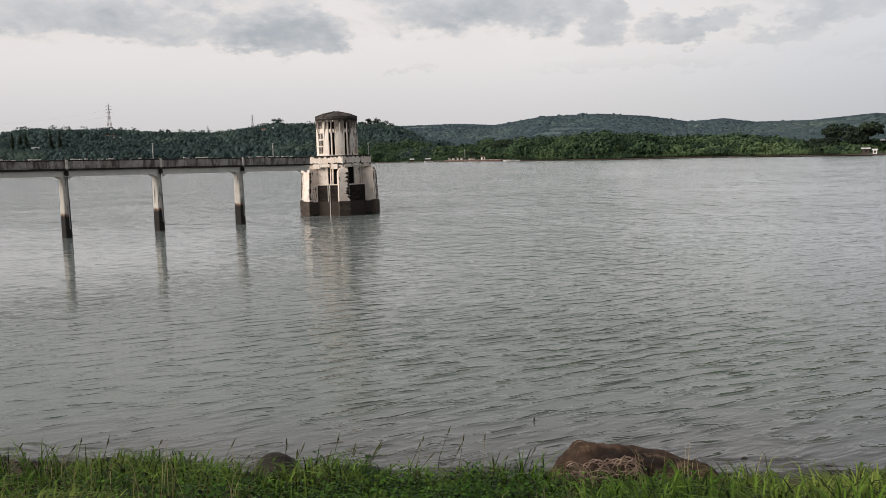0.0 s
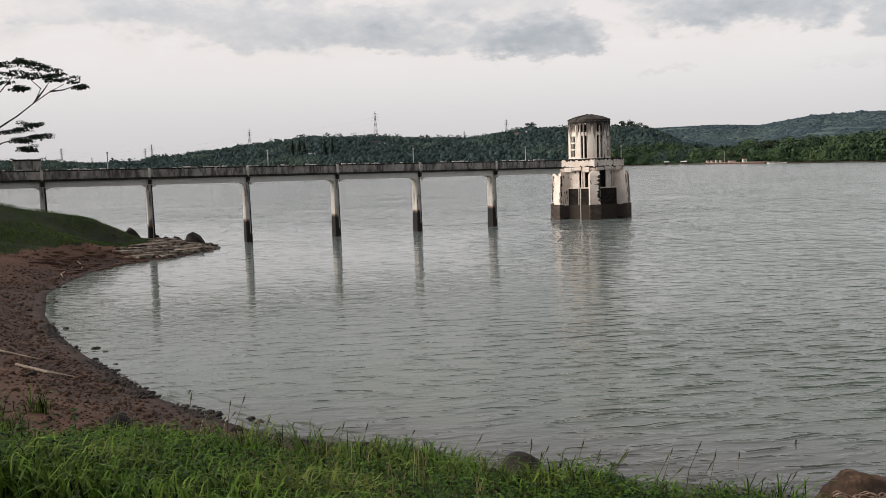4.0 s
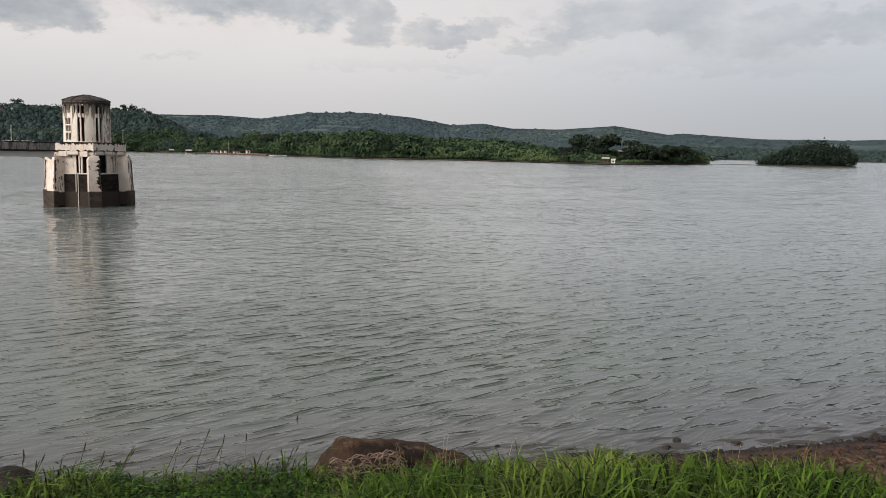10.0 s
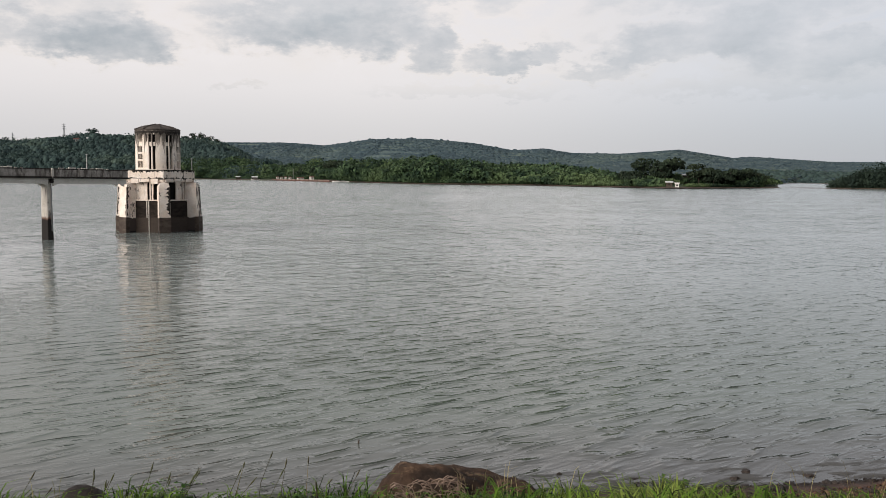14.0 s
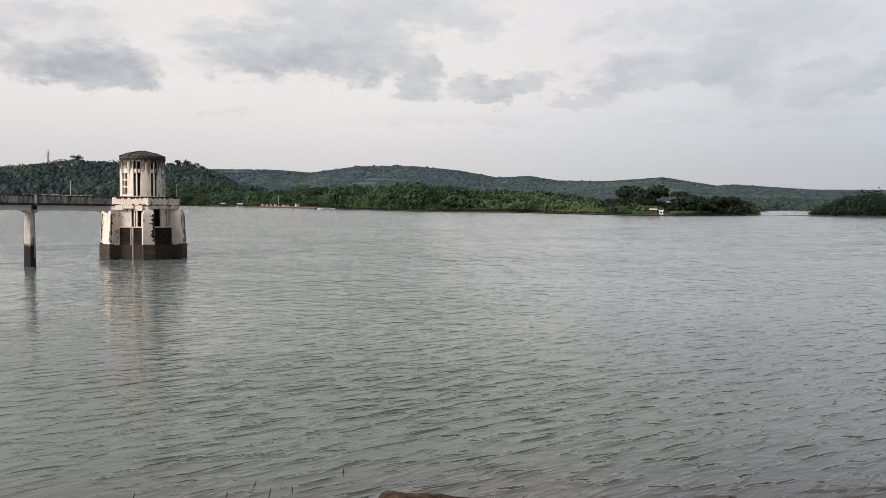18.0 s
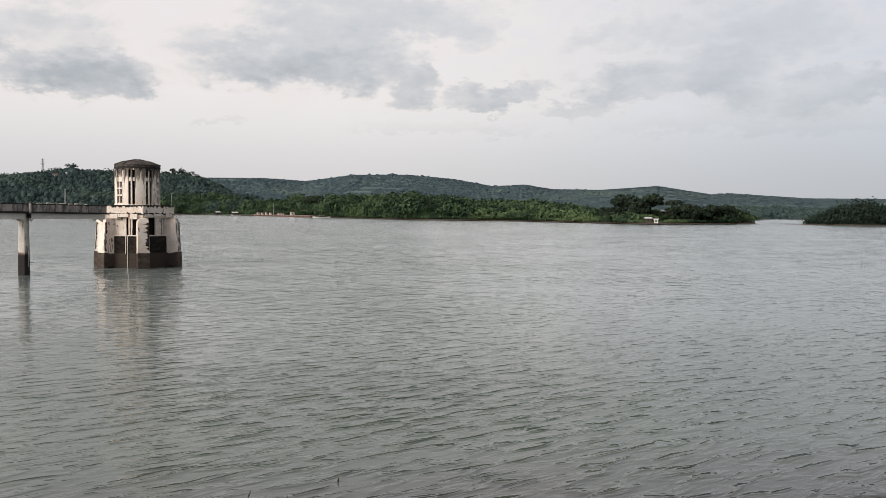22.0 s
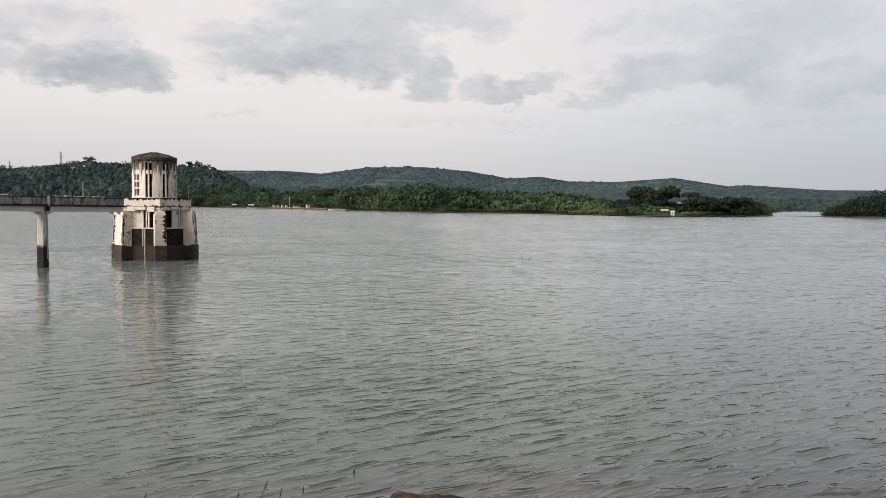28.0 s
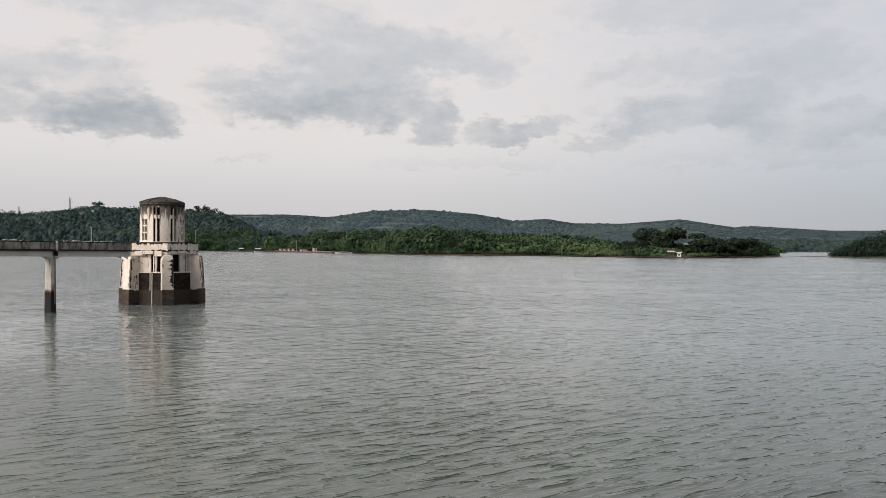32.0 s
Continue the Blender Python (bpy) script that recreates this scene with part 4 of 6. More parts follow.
    part("lintel", bm, M_MOULD_SHADE, gate)


build_bridge()


def build_posts():
    first = None
    for i, s in ((0.62, 1), (2.28, 1), (4.02, 1), (5.55, 1)):
        p = bridge_at(i) + Vector((-math.sin(ALONG), math.cos(ALONG))) * 0.98 * s
        m = Matrix.Translation((p.x, p.y, slab_z(i) + 0.89))
        if first:
            copy_thing(first, m)
            continue
        first = empty("lamp_post", m, "short grey steel lamp post on the bridge parapet", "lamp post", "posts along the bridge")
        bm = bmesh.new()
        tube(bm, [(0, 0, 0), (0, 0, 1.35)], [0.055, 0.045], 8)
        part("pole", bm, M_POST, first)
        bm = bmesh.new()
        box(bm, Matrix.Translation((0, 0, 1.35)), 0.16, 0.16, 0.10, 0.02)
        part("cap", bm, M_POST, first)
    a = radians(TURN + 75)
    m = Matrix.Translation((TOWER[0] + 3.45 * math.cos(a), TOWER[1] + 3.45 * math.sin(a), 5.56))
    q = copy_thing(first, m)
    q.scale = (1, 1, 1.55)
    tagged(q, "slender grey steel post on the tower platform")


build_posts()

# ---- woods ----


def polar(az, r):
    return -np.sin(np.radians(az)) * r, np.cos(np.radians(az)) * r


def crowns(x, y, z, rad, tall, quads, size, rng, low=-0.35, jitter=0.45):
    """Crowns of small leaf sprays on uneven shells: arrays of centres, radii and heights."""
    n = len(x)
    u = rng.uniform(low, 1.0, (n, quads))
    a = rng.uniform(0, 2 * np.pi, (n, quads))
    s = np.sqrt(1 - np.clip(u, -1, 1) ** 2)
    d = np.stack([s * np.cos(a), s * np.sin(a), u], -1)
    lobes = 1 + 0.22 * np.sin(3 * a + rng.uniform(0, 6, (n, 1))) * s + rng.uniform(-0.22, 0.12, (n, quads))
    c = d * lobes[..., None] * np.stack([rad, rad, tall * 0.5], -1)[:, None, :] + np.stack([x, y, z + tall * 0.55], -1)[:, None, :]
    nrm = d + rng.normal(0, jitter, d.shape)
    nrm /= np.linalg.norm(nrm, axis=-1, keepdims=True)
    t1 = np.cross(nrm, rng.normal(0, 1, d.shape))
    t1 /= np.linalg.norm(t1, axis=-1, keepdims=True)
    t2 = np.cross(nrm, t1)
    h = (rad[:, None] * size * rng.uniform(0.7, 1.3, (n, quads)))[..., None]
    q = np.stack([c - t1 * h, c - t2 * h * 0.7, c + t1 * h, c + t2 * h * 0.7], 2).reshape(-1, 3)
    f = np.arange(len(q)).reshape(-1, 4)
    return q, f


def domes(x, y, z, rad, tall, rng, sides, levels):
    """Far tree crowns as uneven lumps: arrays of centres, radii and heights; levels: (share of the radius, share of the height)."""
    n, k = len(x), len(levels)
    a = np.arange(sides) * 2 * np.pi / sides + rng.uniform(0, 6, (n, 1))
    rings = []
    for share, up in levels:
        rr = rad[:, None] * share * rng.uniform(0.5, 1.45, (n, sides))
        rings.append(np.stack([x[:, None] + np.cos(a) * rr, y[:, None] + np.sin(a) * rr, z[:, None] + tall[:, None] * up * rng.uniform(0.7, 1.25, (n, sides))], -1))
    top = np.stack([x + rad * rng.uniform(-0.2, 0.2, n), y + rad * rng.uniform(-0.2, 0.2, n), z + tall], -1)[:, None]
    v = np.concatenate(rings + [top], 1)
    tri = []
    for i in range(sides):
        j = (i + 1) % sides
        for q in range(k - 1):
            b, c = q * sides, (q + 1) * sides
            tri += [(b + i, b + j, c + j), (b + i, c + j, c + i)]
        tri.append(((k - 1) * sides + i, (k - 1) * sides + j, k * sides))
    f = (np.array(tri)[None] + (k * sides + 1) * np.arange(n)[:, None, None]).reshape(-1, 3)
    return v.reshape(-1, 3), f


LUMP = ((1.0, 0.0), (0.70, 0.72))


def shrink(az):
    """Lower growth towards the tip of the point."""
    return np.interp(az, [-33, -24, -20, 60], [0.42, 0.42, 1.0, 1.0])


def wood(name, label, mat, az, r, rad, tall, quads, size, seed, low=-0.85, jitter=0.28, uneven=0.0, lumps=None):
    rng = np.random.default_rng(seed)
    x, y = polar(az, r)
    z = ground_z(x, y)
    keep = z > 0.5
    x, y, z = x[keep], y[keep], z[keep]
    big = rng.random(len(x)) ** 2
    rr = rad * (0.55 + 1.1 * big)
    tt = tall * (0.5 + 1.0 * big) * shrink(az[keep]) * (1 + uneven * waves(x, y, 0.035, seed))
    if lumps:
        q, f = domes(x, y, z - 0.1 * tt, rr, tt, rng, 5, lumps)
    else:
        q, f = crowns(x, y, z - 0.06 * tt, rr, tt, quads, size, rng, low, jitter)
    tagged(new(name, mesh_of(name, q, f, mat)), label, "woods", kind="stuff")


def ray_radius(az, el, r0, r1):
    """How far out the ground first rises to that elevation above the eye."""
    r = np.linspace(r0, r1, 400)
    x, y = polar(az, r)
    z = ground_z(x, y)
    ok = np.nonzero(np.degrees(np.arctan2(z - EYE_Z, r)) >= el)[0]
    k = ok[0] if len(ok) else len(r) - 1
    return float(x[k]), float(y[k]), float(z[k]), float(r[k])


def build_woods():
    rng = np.random.default_rng(5)
    n = 1700
    az = rng.uniform(-32.6, 6, n)
    r = along(FAR_SHORE, az) + 12 + 230 * rng.random(n) ** 1.3
    r = np.where((az > -3.6) & (az < 2.8), r + 40, r)
    gap = (az < -22.8) & (rng.random(n) < 0.55) | (np.abs(az + 27.3) < 0.9) & (r < 660)
    wood("shore_woods", "dense green woods along the far shore", M_WOODS_NEAR, az[~gap], r[~gap], 8.6, 10.5, 240, 0.105, 11, low=-0.45, jitter=0.35, uneven=0.6)
    n = 1500
    az = rng.uniform(-32.0, 4, n)
    r = along(FAR_SHORE, az) + rng.uniform(6, 16, n)
    keep = (np.abs(az + 26.8) > 0.8) & ((az < -4.6) | (az > 2.8))
    more = rng.uniform(-4.8, 4.5, 700)
    az, r = np.concatenate([az[keep], more]), np.concatenate([r[keep], along(FAR_SHORE, more) + rng.uniform(22, 60, 700)])
    wood("shore_thicket", "low bushes at the water's edge", M_WOODS_NEAR, az, r, 3.4, 3.4, 60, 0.2, 12, uneven=0.6)
    n = 30000
    az = rng.uniform(-1, 47, n)
    r = along(FAR_SHORE, az) + 20 + (1990 - along(FAR_SHORE, az)) * rng.random(n)
    keep = (along(NEAR_HILL, az) > 0.35) & ((az > 3.5) | (r > along(FAR_SHORE, az) + 260))
    wood("hill_woods", "dark green wooded hillside beyond the lake", M_WOODS_HILL_HAZED, az[keep], r[keep], 4.0, 9.0, 0, 0, 13, uneven=0.4, lumps=LUMP)
    n = 52000
    az = rng.uniform(-50, 6, n)
    r = rng.uniform(1250, 3640, n)
    x, y = polar(az, r)
    patch = waves(x, y, 0.006, 21) + 0.5 * waves(x, y, 0.02, 22)
    keep = ((patch > -0.8) | (r > 3500)) & (r > along(FAR_SHORE, az) + 20) & (along(NEAR_HILL, az) < 2.0)
    wood("far_woods", "blue-green woods on the distant ridges, haze mixed into their colour", M_WOODS_FAR_HAZED, az[keep], r[keep], 6.0, 2.6, 0, 0, 14, lumps=LUMP)
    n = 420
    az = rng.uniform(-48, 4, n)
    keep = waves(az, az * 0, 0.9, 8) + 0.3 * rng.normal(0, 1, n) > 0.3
    wood("ridge_trees", "taller trees along the distant ridge", M_WOODS_FAR_HAZED, az[keep], rng.uniform(3380, 3600, n)[keep], 7.0, 7.5, 0, 0, 17, lumps=LUMP)
    n = 4000
    az = rng.uniform(-50, -31.5, n)
    r = np.maximum(along(FAR_SHORE, az), 1450) + 5 + 800 * rng.random(n) ** 1.5
    wood("inlet_woods", "woods behind the inlet", M_WOODS_HILL_HAZED, az, r, 4.6, 10.0, 0, 0, 15, uneven=0.3, lumps=LUMP)
    n = 1500
    az = rng.uniform(0, 46, n)
    r = along(FAR_SHORE, az) + 20 + (1900 - along(FAR_SHORE, az)) * rng.random(n)
    keep = along(NEAR_HILL, az) > 0.5
    wood("hill_trees", "larger dark trees scattered over the hillside", M_WOODS_HILL_HAZED, az[keep], r[keep], 7.0, 12.0, 60, 0.2, 16, jitter=0.45)
    # the wooded islet
    n = 190
    a, q = rng.uniform(0, 2 * np.pi, n), np.sqrt(rng.random(n)) * 0.86
    ca, sa = math.cos(radians(ISLE_AZ)), math.sin(radians(ISLE_AZ))
    ac, dp = np.cos(a) * q * 39, np.sin(a) * q * 22
    x, y = ISLE[0] + ac * ca - dp * sa, ISLE[1] + ac * sa + dp * ca
    rr = rng.uniform(3.2, 5.4, n)
    tt = rng.uniform(7.5, 17.0, n) * np.interp(ac, [-39, -26, -12, 4, 26, 39], [0.3, 0.5, 0.85, 1.05, 1.0, 0.75]) * rng.uniform(0.8, 1.1, n)
    v, f = crowns(x, y, ground_z(x, y) - 1.0, rr, tt, 110, 0.17, rng, -0.95, 0.45)
    tagged(new("islet_woods", mesh_of("islet_woods", v, f, M_ISLET)), "dark trees crowding a low islet", "woods", kind="stuff")


build_woods()


def lone_tree(name, az, r, tall, wide, label, seed, mat, column=False, lean=0.0):
    rng = np.random.default_rng(seed)
    x, y = polar(az, r)
    z = float(ground_z(np.array([x]), np.array([y]))[0])
    t = empty(name, Matrix.Translation((float(x), float(y), z)), label, "tree")
    bm = bmesh.new()
    tube(bm, [(0, 0, -0.5), (lean * 0.3, 0, tall * 0.35), (lean * 0.8, 0, tall * 0.75)], [tall * 0.03, tall * 0.022, tall * 0.008], 6)
    for k in range(5):
        a = k * 1.3 + seed
        tube(bm, [(lean * 0.3, 0, tall * (0.3 + 0.06 * k)), (lean * 0.5 + wide * 0.5 * math.cos(a), wide * 0.5 * math.sin(a), tall * (0.5 + 0.07 * k))], [tall * 0.012, tall * 0.004], 5)
    part("trunk", bm, M_BARK, t)
    n = 10
    if column:
        cx, cy, cz = np.zeros(n), np.zeros(n), np.linspace(0.02, 0.84, n) * tall
        cr, ct = np.linspace(1.0, 0.35, n) * wide * 0.5, np.full(n, tall * 0.20)
    else:
        a = rng.uniform(0, 6.28, n)
        q = np.sqrt(rng.random(n)) * wide * 0.62
        cx, cy, cz = np.cos(a) * q + lean, np.sin(a) * q, tall * rng.uniform(0.12, 0.62, n)
        cr, ct = wide * rng.uniform(0.28, 0.5, n), tall * rng.uniform(0.22, 0.38, n)
    v, f = crowns(cx, cy, cz, cr, ct, 90, 0.42 if column else 0.2, rng)
    ob = new("crown", mesh_of("crown", v, f, mat))
    ob.parent = t


def build_lone_trees():
    spots = [(-24.95, 660, 19.5, 12, 1), (-26.25, 650, 20.0, 17, 2), (-24.2, 640, 11, 11, 3), (-28.3, 655, 15.5, 11, 4), (-29.2, 650, 12.5, 10, 5), (-30.0, 665, 13.5, 11, 6),
             (-30.9, 690, 14.5, 12, 7), (-31.6, 705, 13.5, 11, 8), (-30.4, 680, 13, 11, 9), (-28.9, 660, 13, 10, 15), (-29.6, 670, 12, 10, 16), (-32.2, 715, 9, 10, 17), (-23.6, 690, 10.5, 10, 10), (-3.3, 1035, 17, 15, 11), (-4.1, 975, 21, 17, 12), (-4.8, 940, 17, 14, 13), (-2.4, 1070, 13, 12, 14)]
    for az, r, tall, wide, sd in spots:
        lone_tree("broadleaf_tree", az, r, tall, wide, "dark spreading tree on the low point" if az < -10 else "dark spreading tree behind the landing", sd, M_TREE_DARK)
    for az, el, sd in ((26.5, 1.05, 31), (26.05, 1.02, 32), (25.75, 1.0, 33), (24.4, 1.05, 34), (23.9, 1.0, 35)):
        x, y, z, r = ray_radius(az, el, 1330, 1900)
        lone_tree("cypress", az, r - 25, 32 + 2 * (sd % 3), 7.0, "tall dark columnar tree on the hillside", sd, M_TREE_DARK, column=True)
    lone_tree("hilltop_tree", 10.65, 1900, 22, 14, "round-topped tree standing above the hill's skyline", 41, M_WOODS_HILL_HAZED)
    for k, (az, tall) in enumerate(((3.0, 21), (3.5, 25), (3.9, 26), (4.5, 22), (2.6, 15), (4.9, 18))):
        lone_tree("wind_bent_tree", az, 1890 + 8 * k, tall, 11, "wind-bent tree on the hill's shoulder", 50 + k, M_TREE_DARK, lean=-7.0)


build_lone_trees()


def near_tree():
    """The flat-layered tree on the embankment beside the footbridge."""
    org = Vector((-47.4, 46.2, 4.6))
    t = empty("spreading_tree", Matrix.Translation(org), "tall tree with flat layered foliage and bare limbs", "tree")
    rng = np.random.default_rng(77)

    def spot(s, y):
        """s: metres to the right of the cove's axis, y: metres up."""
        return Vector((-44.4 + 0.755 * (s - 0.65), 48.8 + 0.656 * (s - 0.65), y - 0.2)) - org

    bm = bmesh.new()
    tube(bm, [(0, 0, -1.2), tuple(spot(-3.6, 7.2)), tuple(spot(-2.2, 9.2))], [0.34, 0.26, 0.18], 8)
    part("trunk", bm, M_BARK, t)
    limbs = [[(-2.2, 9.2), (-0.6, 10.3), (0.0, 10.7), (1.1, 11.6), (2.2, 12.4), (3.1, 12.9)], [(1.1, 11.6), (1.8, 12.5), (2.2, 13.1)], [(-2.2, 9.2), (-1.6, 11.5), (0.4, 14.0)], [(-3.4, 7.6), (-1.0, 8.9), (0.9, 9.4)],
             [(-2.2, 9.2), (-4.0, 11.5), (-5.0, 13.6)], [(2.2, 12.4), (3.0, 12.5), (4.1, 12.9)], [(1.3, 11.9), (1.6, 12.6), (1.0, 13.2)]]
    for pts in limbs:
        bm = bmesh.new()
        tube(bm, [tuple(spot(*p)) for p in pts], np.linspace(0.075, 0.02, len(pts)), 6)
        part("limb", bm, M_BARK, t)
    pads = [(0.7, 14.35, 1.2), (2.0, 14.0, 0.8), (3.0, 13.25, 1.1), (1.8, 13.45, 1.2), (0.4, 13.5, 1.1), (4.2, 12.8, 0.5), (0.4, 12.6, 0.55), (0.9, 10.1, 0.75), (1.4, 9.3, 0.65), (0.4, 9.1, 0.7), (0.6, 8.5, 0.6), (0.2, 9.7, 0.7),
            (-1.8, 14.3, 1.8), (-2.2, 13.0, 1.8), (-1.8, 9.6, 1.4), (-4.2, 13.8, 2.0), (-4.4, 10.8, 1.7), (-5.6, 12.6, 1.8)]
    for s, z, r in pads:
        c = spot(s, z)
        n = int(7 + 7 * r)
        a, q = rng.uniform(0, 6.28, n), np.sqrt(rng.random(n)) * r
        v, f = crowns(c.x + np.cos(a) * q, c.y + np.sin(a) * q, c.z - 0.2 + rng.uniform(-0.16, 0.16, n), rng.uniform(0.26, 0.5, n), rng.uniform(0.16, 0.34, n), 34, 0.2, rng)
        ob = new("leaf_layer", mesh_of("leaf_layer", v, f, M_TREE_DARK))
        ob.parent = t
        tagged(ob, kind="stuff")


near_tree()

# ---- things on the far shore ----


def hut(name, x, y, z, turn, w, d, h, roof_mat, label, wall_mat=None):
    t = empty(name, pose(x, y, z, 0, 0, turn), label, "house")
    bm = bmesh.new()
    box(bm, Matrix.Translation((0, 0, -0.8)), w, d, h + 0.8)
    part("wall", bm, wall_mat or M_WHITE, t)
    for k in range(max(1, int(w // 3))):
        bm = bmesh.new()
        box(bm, Matrix.Translation((-w / 2 + (k + 0.5) * w / max(1, int(w // 3)), -d / 2, h * 0.25)), 1.1, 0.12, h * 0.5)
        part("window", bm, M_VOID, t)
    bm = bmesh.new()
    o = 0.6
    a = [bm.verts.new(p) for p in ((-w / 2 - o, -d / 2 - o, h), (w / 2 + o, -d / 2 - o, h), (w / 2 + o, d / 2 + o, h), (-w / 2 - o, d / 2 + o, h))]
    r0, r1 = bm.verts.new((-w / 2 - o, 0, h + d * 0.28)), bm.verts.new((w / 2 + o, 0, h + d * 0.28))
    bm.faces.new((a[0], a[1], r1, r0)), bm.faces.new((a[2], a[3], r0, r1)), bm.faces.new((a[1], a[2], r1)), bm.faces.new((a[3], a[0], r0)), bm.faces.new(a[::-1])
    part("roof", bm, roof_mat, t)
    return t


def boat(x, y, turn, length, label):
    t = empty("boat", pose(x, y, 0, 0, 0, turn), label, "boat")
    bm = bmesh.new()
    rows = []
    for k in range(7):
        u = k / 6 * 2 - 1
        w = length * 0.09 * (1 - abs(u) ** 3) + 0.05
        rows.append([bm.verts.new((u * length / 2, -w, 0.75 + 0.35 * u * u)), bm.verts.new((u * length / 2, -w * 0.5, -0.2)), bm.verts.new((u * length / 2, w * 0.5, -0.2)), bm.verts.new((u * length / 2, w, 0.75 + 0.35 * u * u))])
    for a, b in zip(rows, rows[1:]):
        for i in range(3):
            bm.faces.new((a[i], a[i + 1], b[i + 1], b[i]))
        bm.faces.new((a[3], a[0], b[0], b[3]))
    part("hull", bm, M_WHITE, t)
    bm = bmesh.new()
    box(bm, Matrix.Translation((0, 0, 1.8)), length * 0.45, length * 0.17, 0.12)
    part("canopy", bm, M_TIN, t)
    for sx in (-1, 1):
        for sy in (-1, 1):
            bm = bmesh.new()
            tube(bm, [(sx * length * 0.2, sy * length * 0.07, 0.5), (sx * length * 0.2, sy * length * 0.07, 1.82)], [0.06, 0.06], 5)
            part("canopy_post", bm, M_POST, t)


def on_shore(az, off):
    r = float(along(FAR_SHORE, az)) + off
    x, y = polar(az, r)
    return float(x), float(y), max(float(ground_z(np.array([x]), np.array([y]))[0]), 0.4)


def build_far_things():
    # landing stage running obliquely away, with small white kiosks on it
    sx, sy = (float(c) for c in polar(-2.2, 994.5))
    dx, dy = math.cos(radians(105)), math.sin(radians(105))

    def on_stage(az):
        """Where the line of sight at that bearing crosses the stage."""
        vx, vy = -math.sin(radians(az)), math.cos(radians(az))
        u = (sx * vy - sy * vx) / (dy * vx - dx * vy)
        return sx + dx * u, sy + dy * u

    for az, w, h in ((-0.62, 2.6, 2.2), (-0.88, 2.2, 1.9), (-1.15, 1.8, 2.4), (-1.43, 2.4, 2.2), (-2.10, 7.0, 1.6), (-2.85, 4.0, 3.2)):
        x, y = on_stage(az)
        hut("kiosk", x, y, 1.9, 15, w, 3.0, h, M_RUST, "small white kiosk with a dark roof on the landing stage")
    for az, w in ((0.85, 7), (1.9, 6)):
        x, y, z = on_shore(az, 8)
        hut("lakeside_hut", x, y, z + 0.4, az, w, 5, 2.6, M_TIN, "small brown hut with a pale tin roof on the far shore", M_BARK)
    j = empty("landing_stage", pose(sx, sy, 0, 0, 0, 105), "long low brown landing stage with a pale deck edge", "jetty")
    bm = bmesh.new()
    box(bm, Matrix.Translation((0, 0, -0.3)), 218, 9, 1.5)
    part("hull", bm, M_RUST, j, "maroon side of the stage")
    bm = bmesh.new()
    box(bm, Matrix.Translation((0, 0, 1.2)), 220, 9.6, 0.7)
    part("deck", bm, M_STAGE, j, "weathered pale deck")
    for k in range(14):
        bm = bmesh.new()
        tube(bm, [(-104 + 16 * k, 5.1, -2), (-104 + 16 * k, 5.1, 2.6)], [0.22, 0.2], 6)
        part("pile", bm, M_BARK, j)
    bm = bmesh.new()
    tube(bm, [(34, 0, 1.8), (34, 0, 15)], [0.3, 0.2], 6)
    part("mast", bm, M_POST, j)
    x, y = polar(-4.75, 868.0)
    boat(float(x), float(y), -20, 18, "white canopied boat moored off the far shore")
    x, y = polar(0.8, 1120.0)
    boat(float(x), float(y), 12, 12, "white boat at the far landing")
    x, y, z = on_shore(-26.47, 10)
    hut("lakeside_hut", x, y, z + 0.3, -27, 4.2, 3.4, 2.4, M_TIN, "open hut with a pale tin roof on the low point", M_BARK)
    x, y, z = on_shore(-26.96, 4)
    hut("boat_shed", x, y, z, -27, 2.4, 2.4, 2.4, M_WHITE, "small white shed at the water's edge")
    for az, off, w, h in ((-27.6, 62, 7.5, 6.0), (-28.2, 58, 4, 5.0), (-29.9, 28, 4, 3.0)):
        x, y, z = on_shore(az, off)
        hut("cottage", x, y, z + 0.4, az, w, 4, h, M_TIN, "pale-roofed cottage among the trees", M_BARK)
    for az, el, w, roof in ((21.0, 1.62, 16, M_RUST), (20.6, 1.48, 12, M_TIN), (25.2, 0.92, 15, M_TIN), (11.0, 1.95, 14, M_TIN), (11.6, 1.9, 10, M_RUST)):
        x, y, z, r = ray_radius(az, el, 1330, 1930)
        hut("hillside_house", x, y, z + 3.0, az, w, 9, 4.0, roof, "pale house on the wooded hillside")
    # pylons along the hill
    for az, el0, el1, r in ((21.0, 2.1, 3.88, 1960), (29.25, 1.6, 2.96, 1960), (35.35, 1.0, 2.10, 1960), (35.75, 1.0, 1.85, 2020), (12.28, 2.1, 3.10, 2050), (40.6, 0.9, 1.97, 1970), (38.9, 0.8, 1.35, 2300), (41.5, 0.8, 1.5, 2300), (15.1, 1.7, 2.42, 2300)):
        pylon(az, r, math.tan(radians(el0)) * r + EYE_Z, math.tan(radians(el1)) * r + EYE_Z)


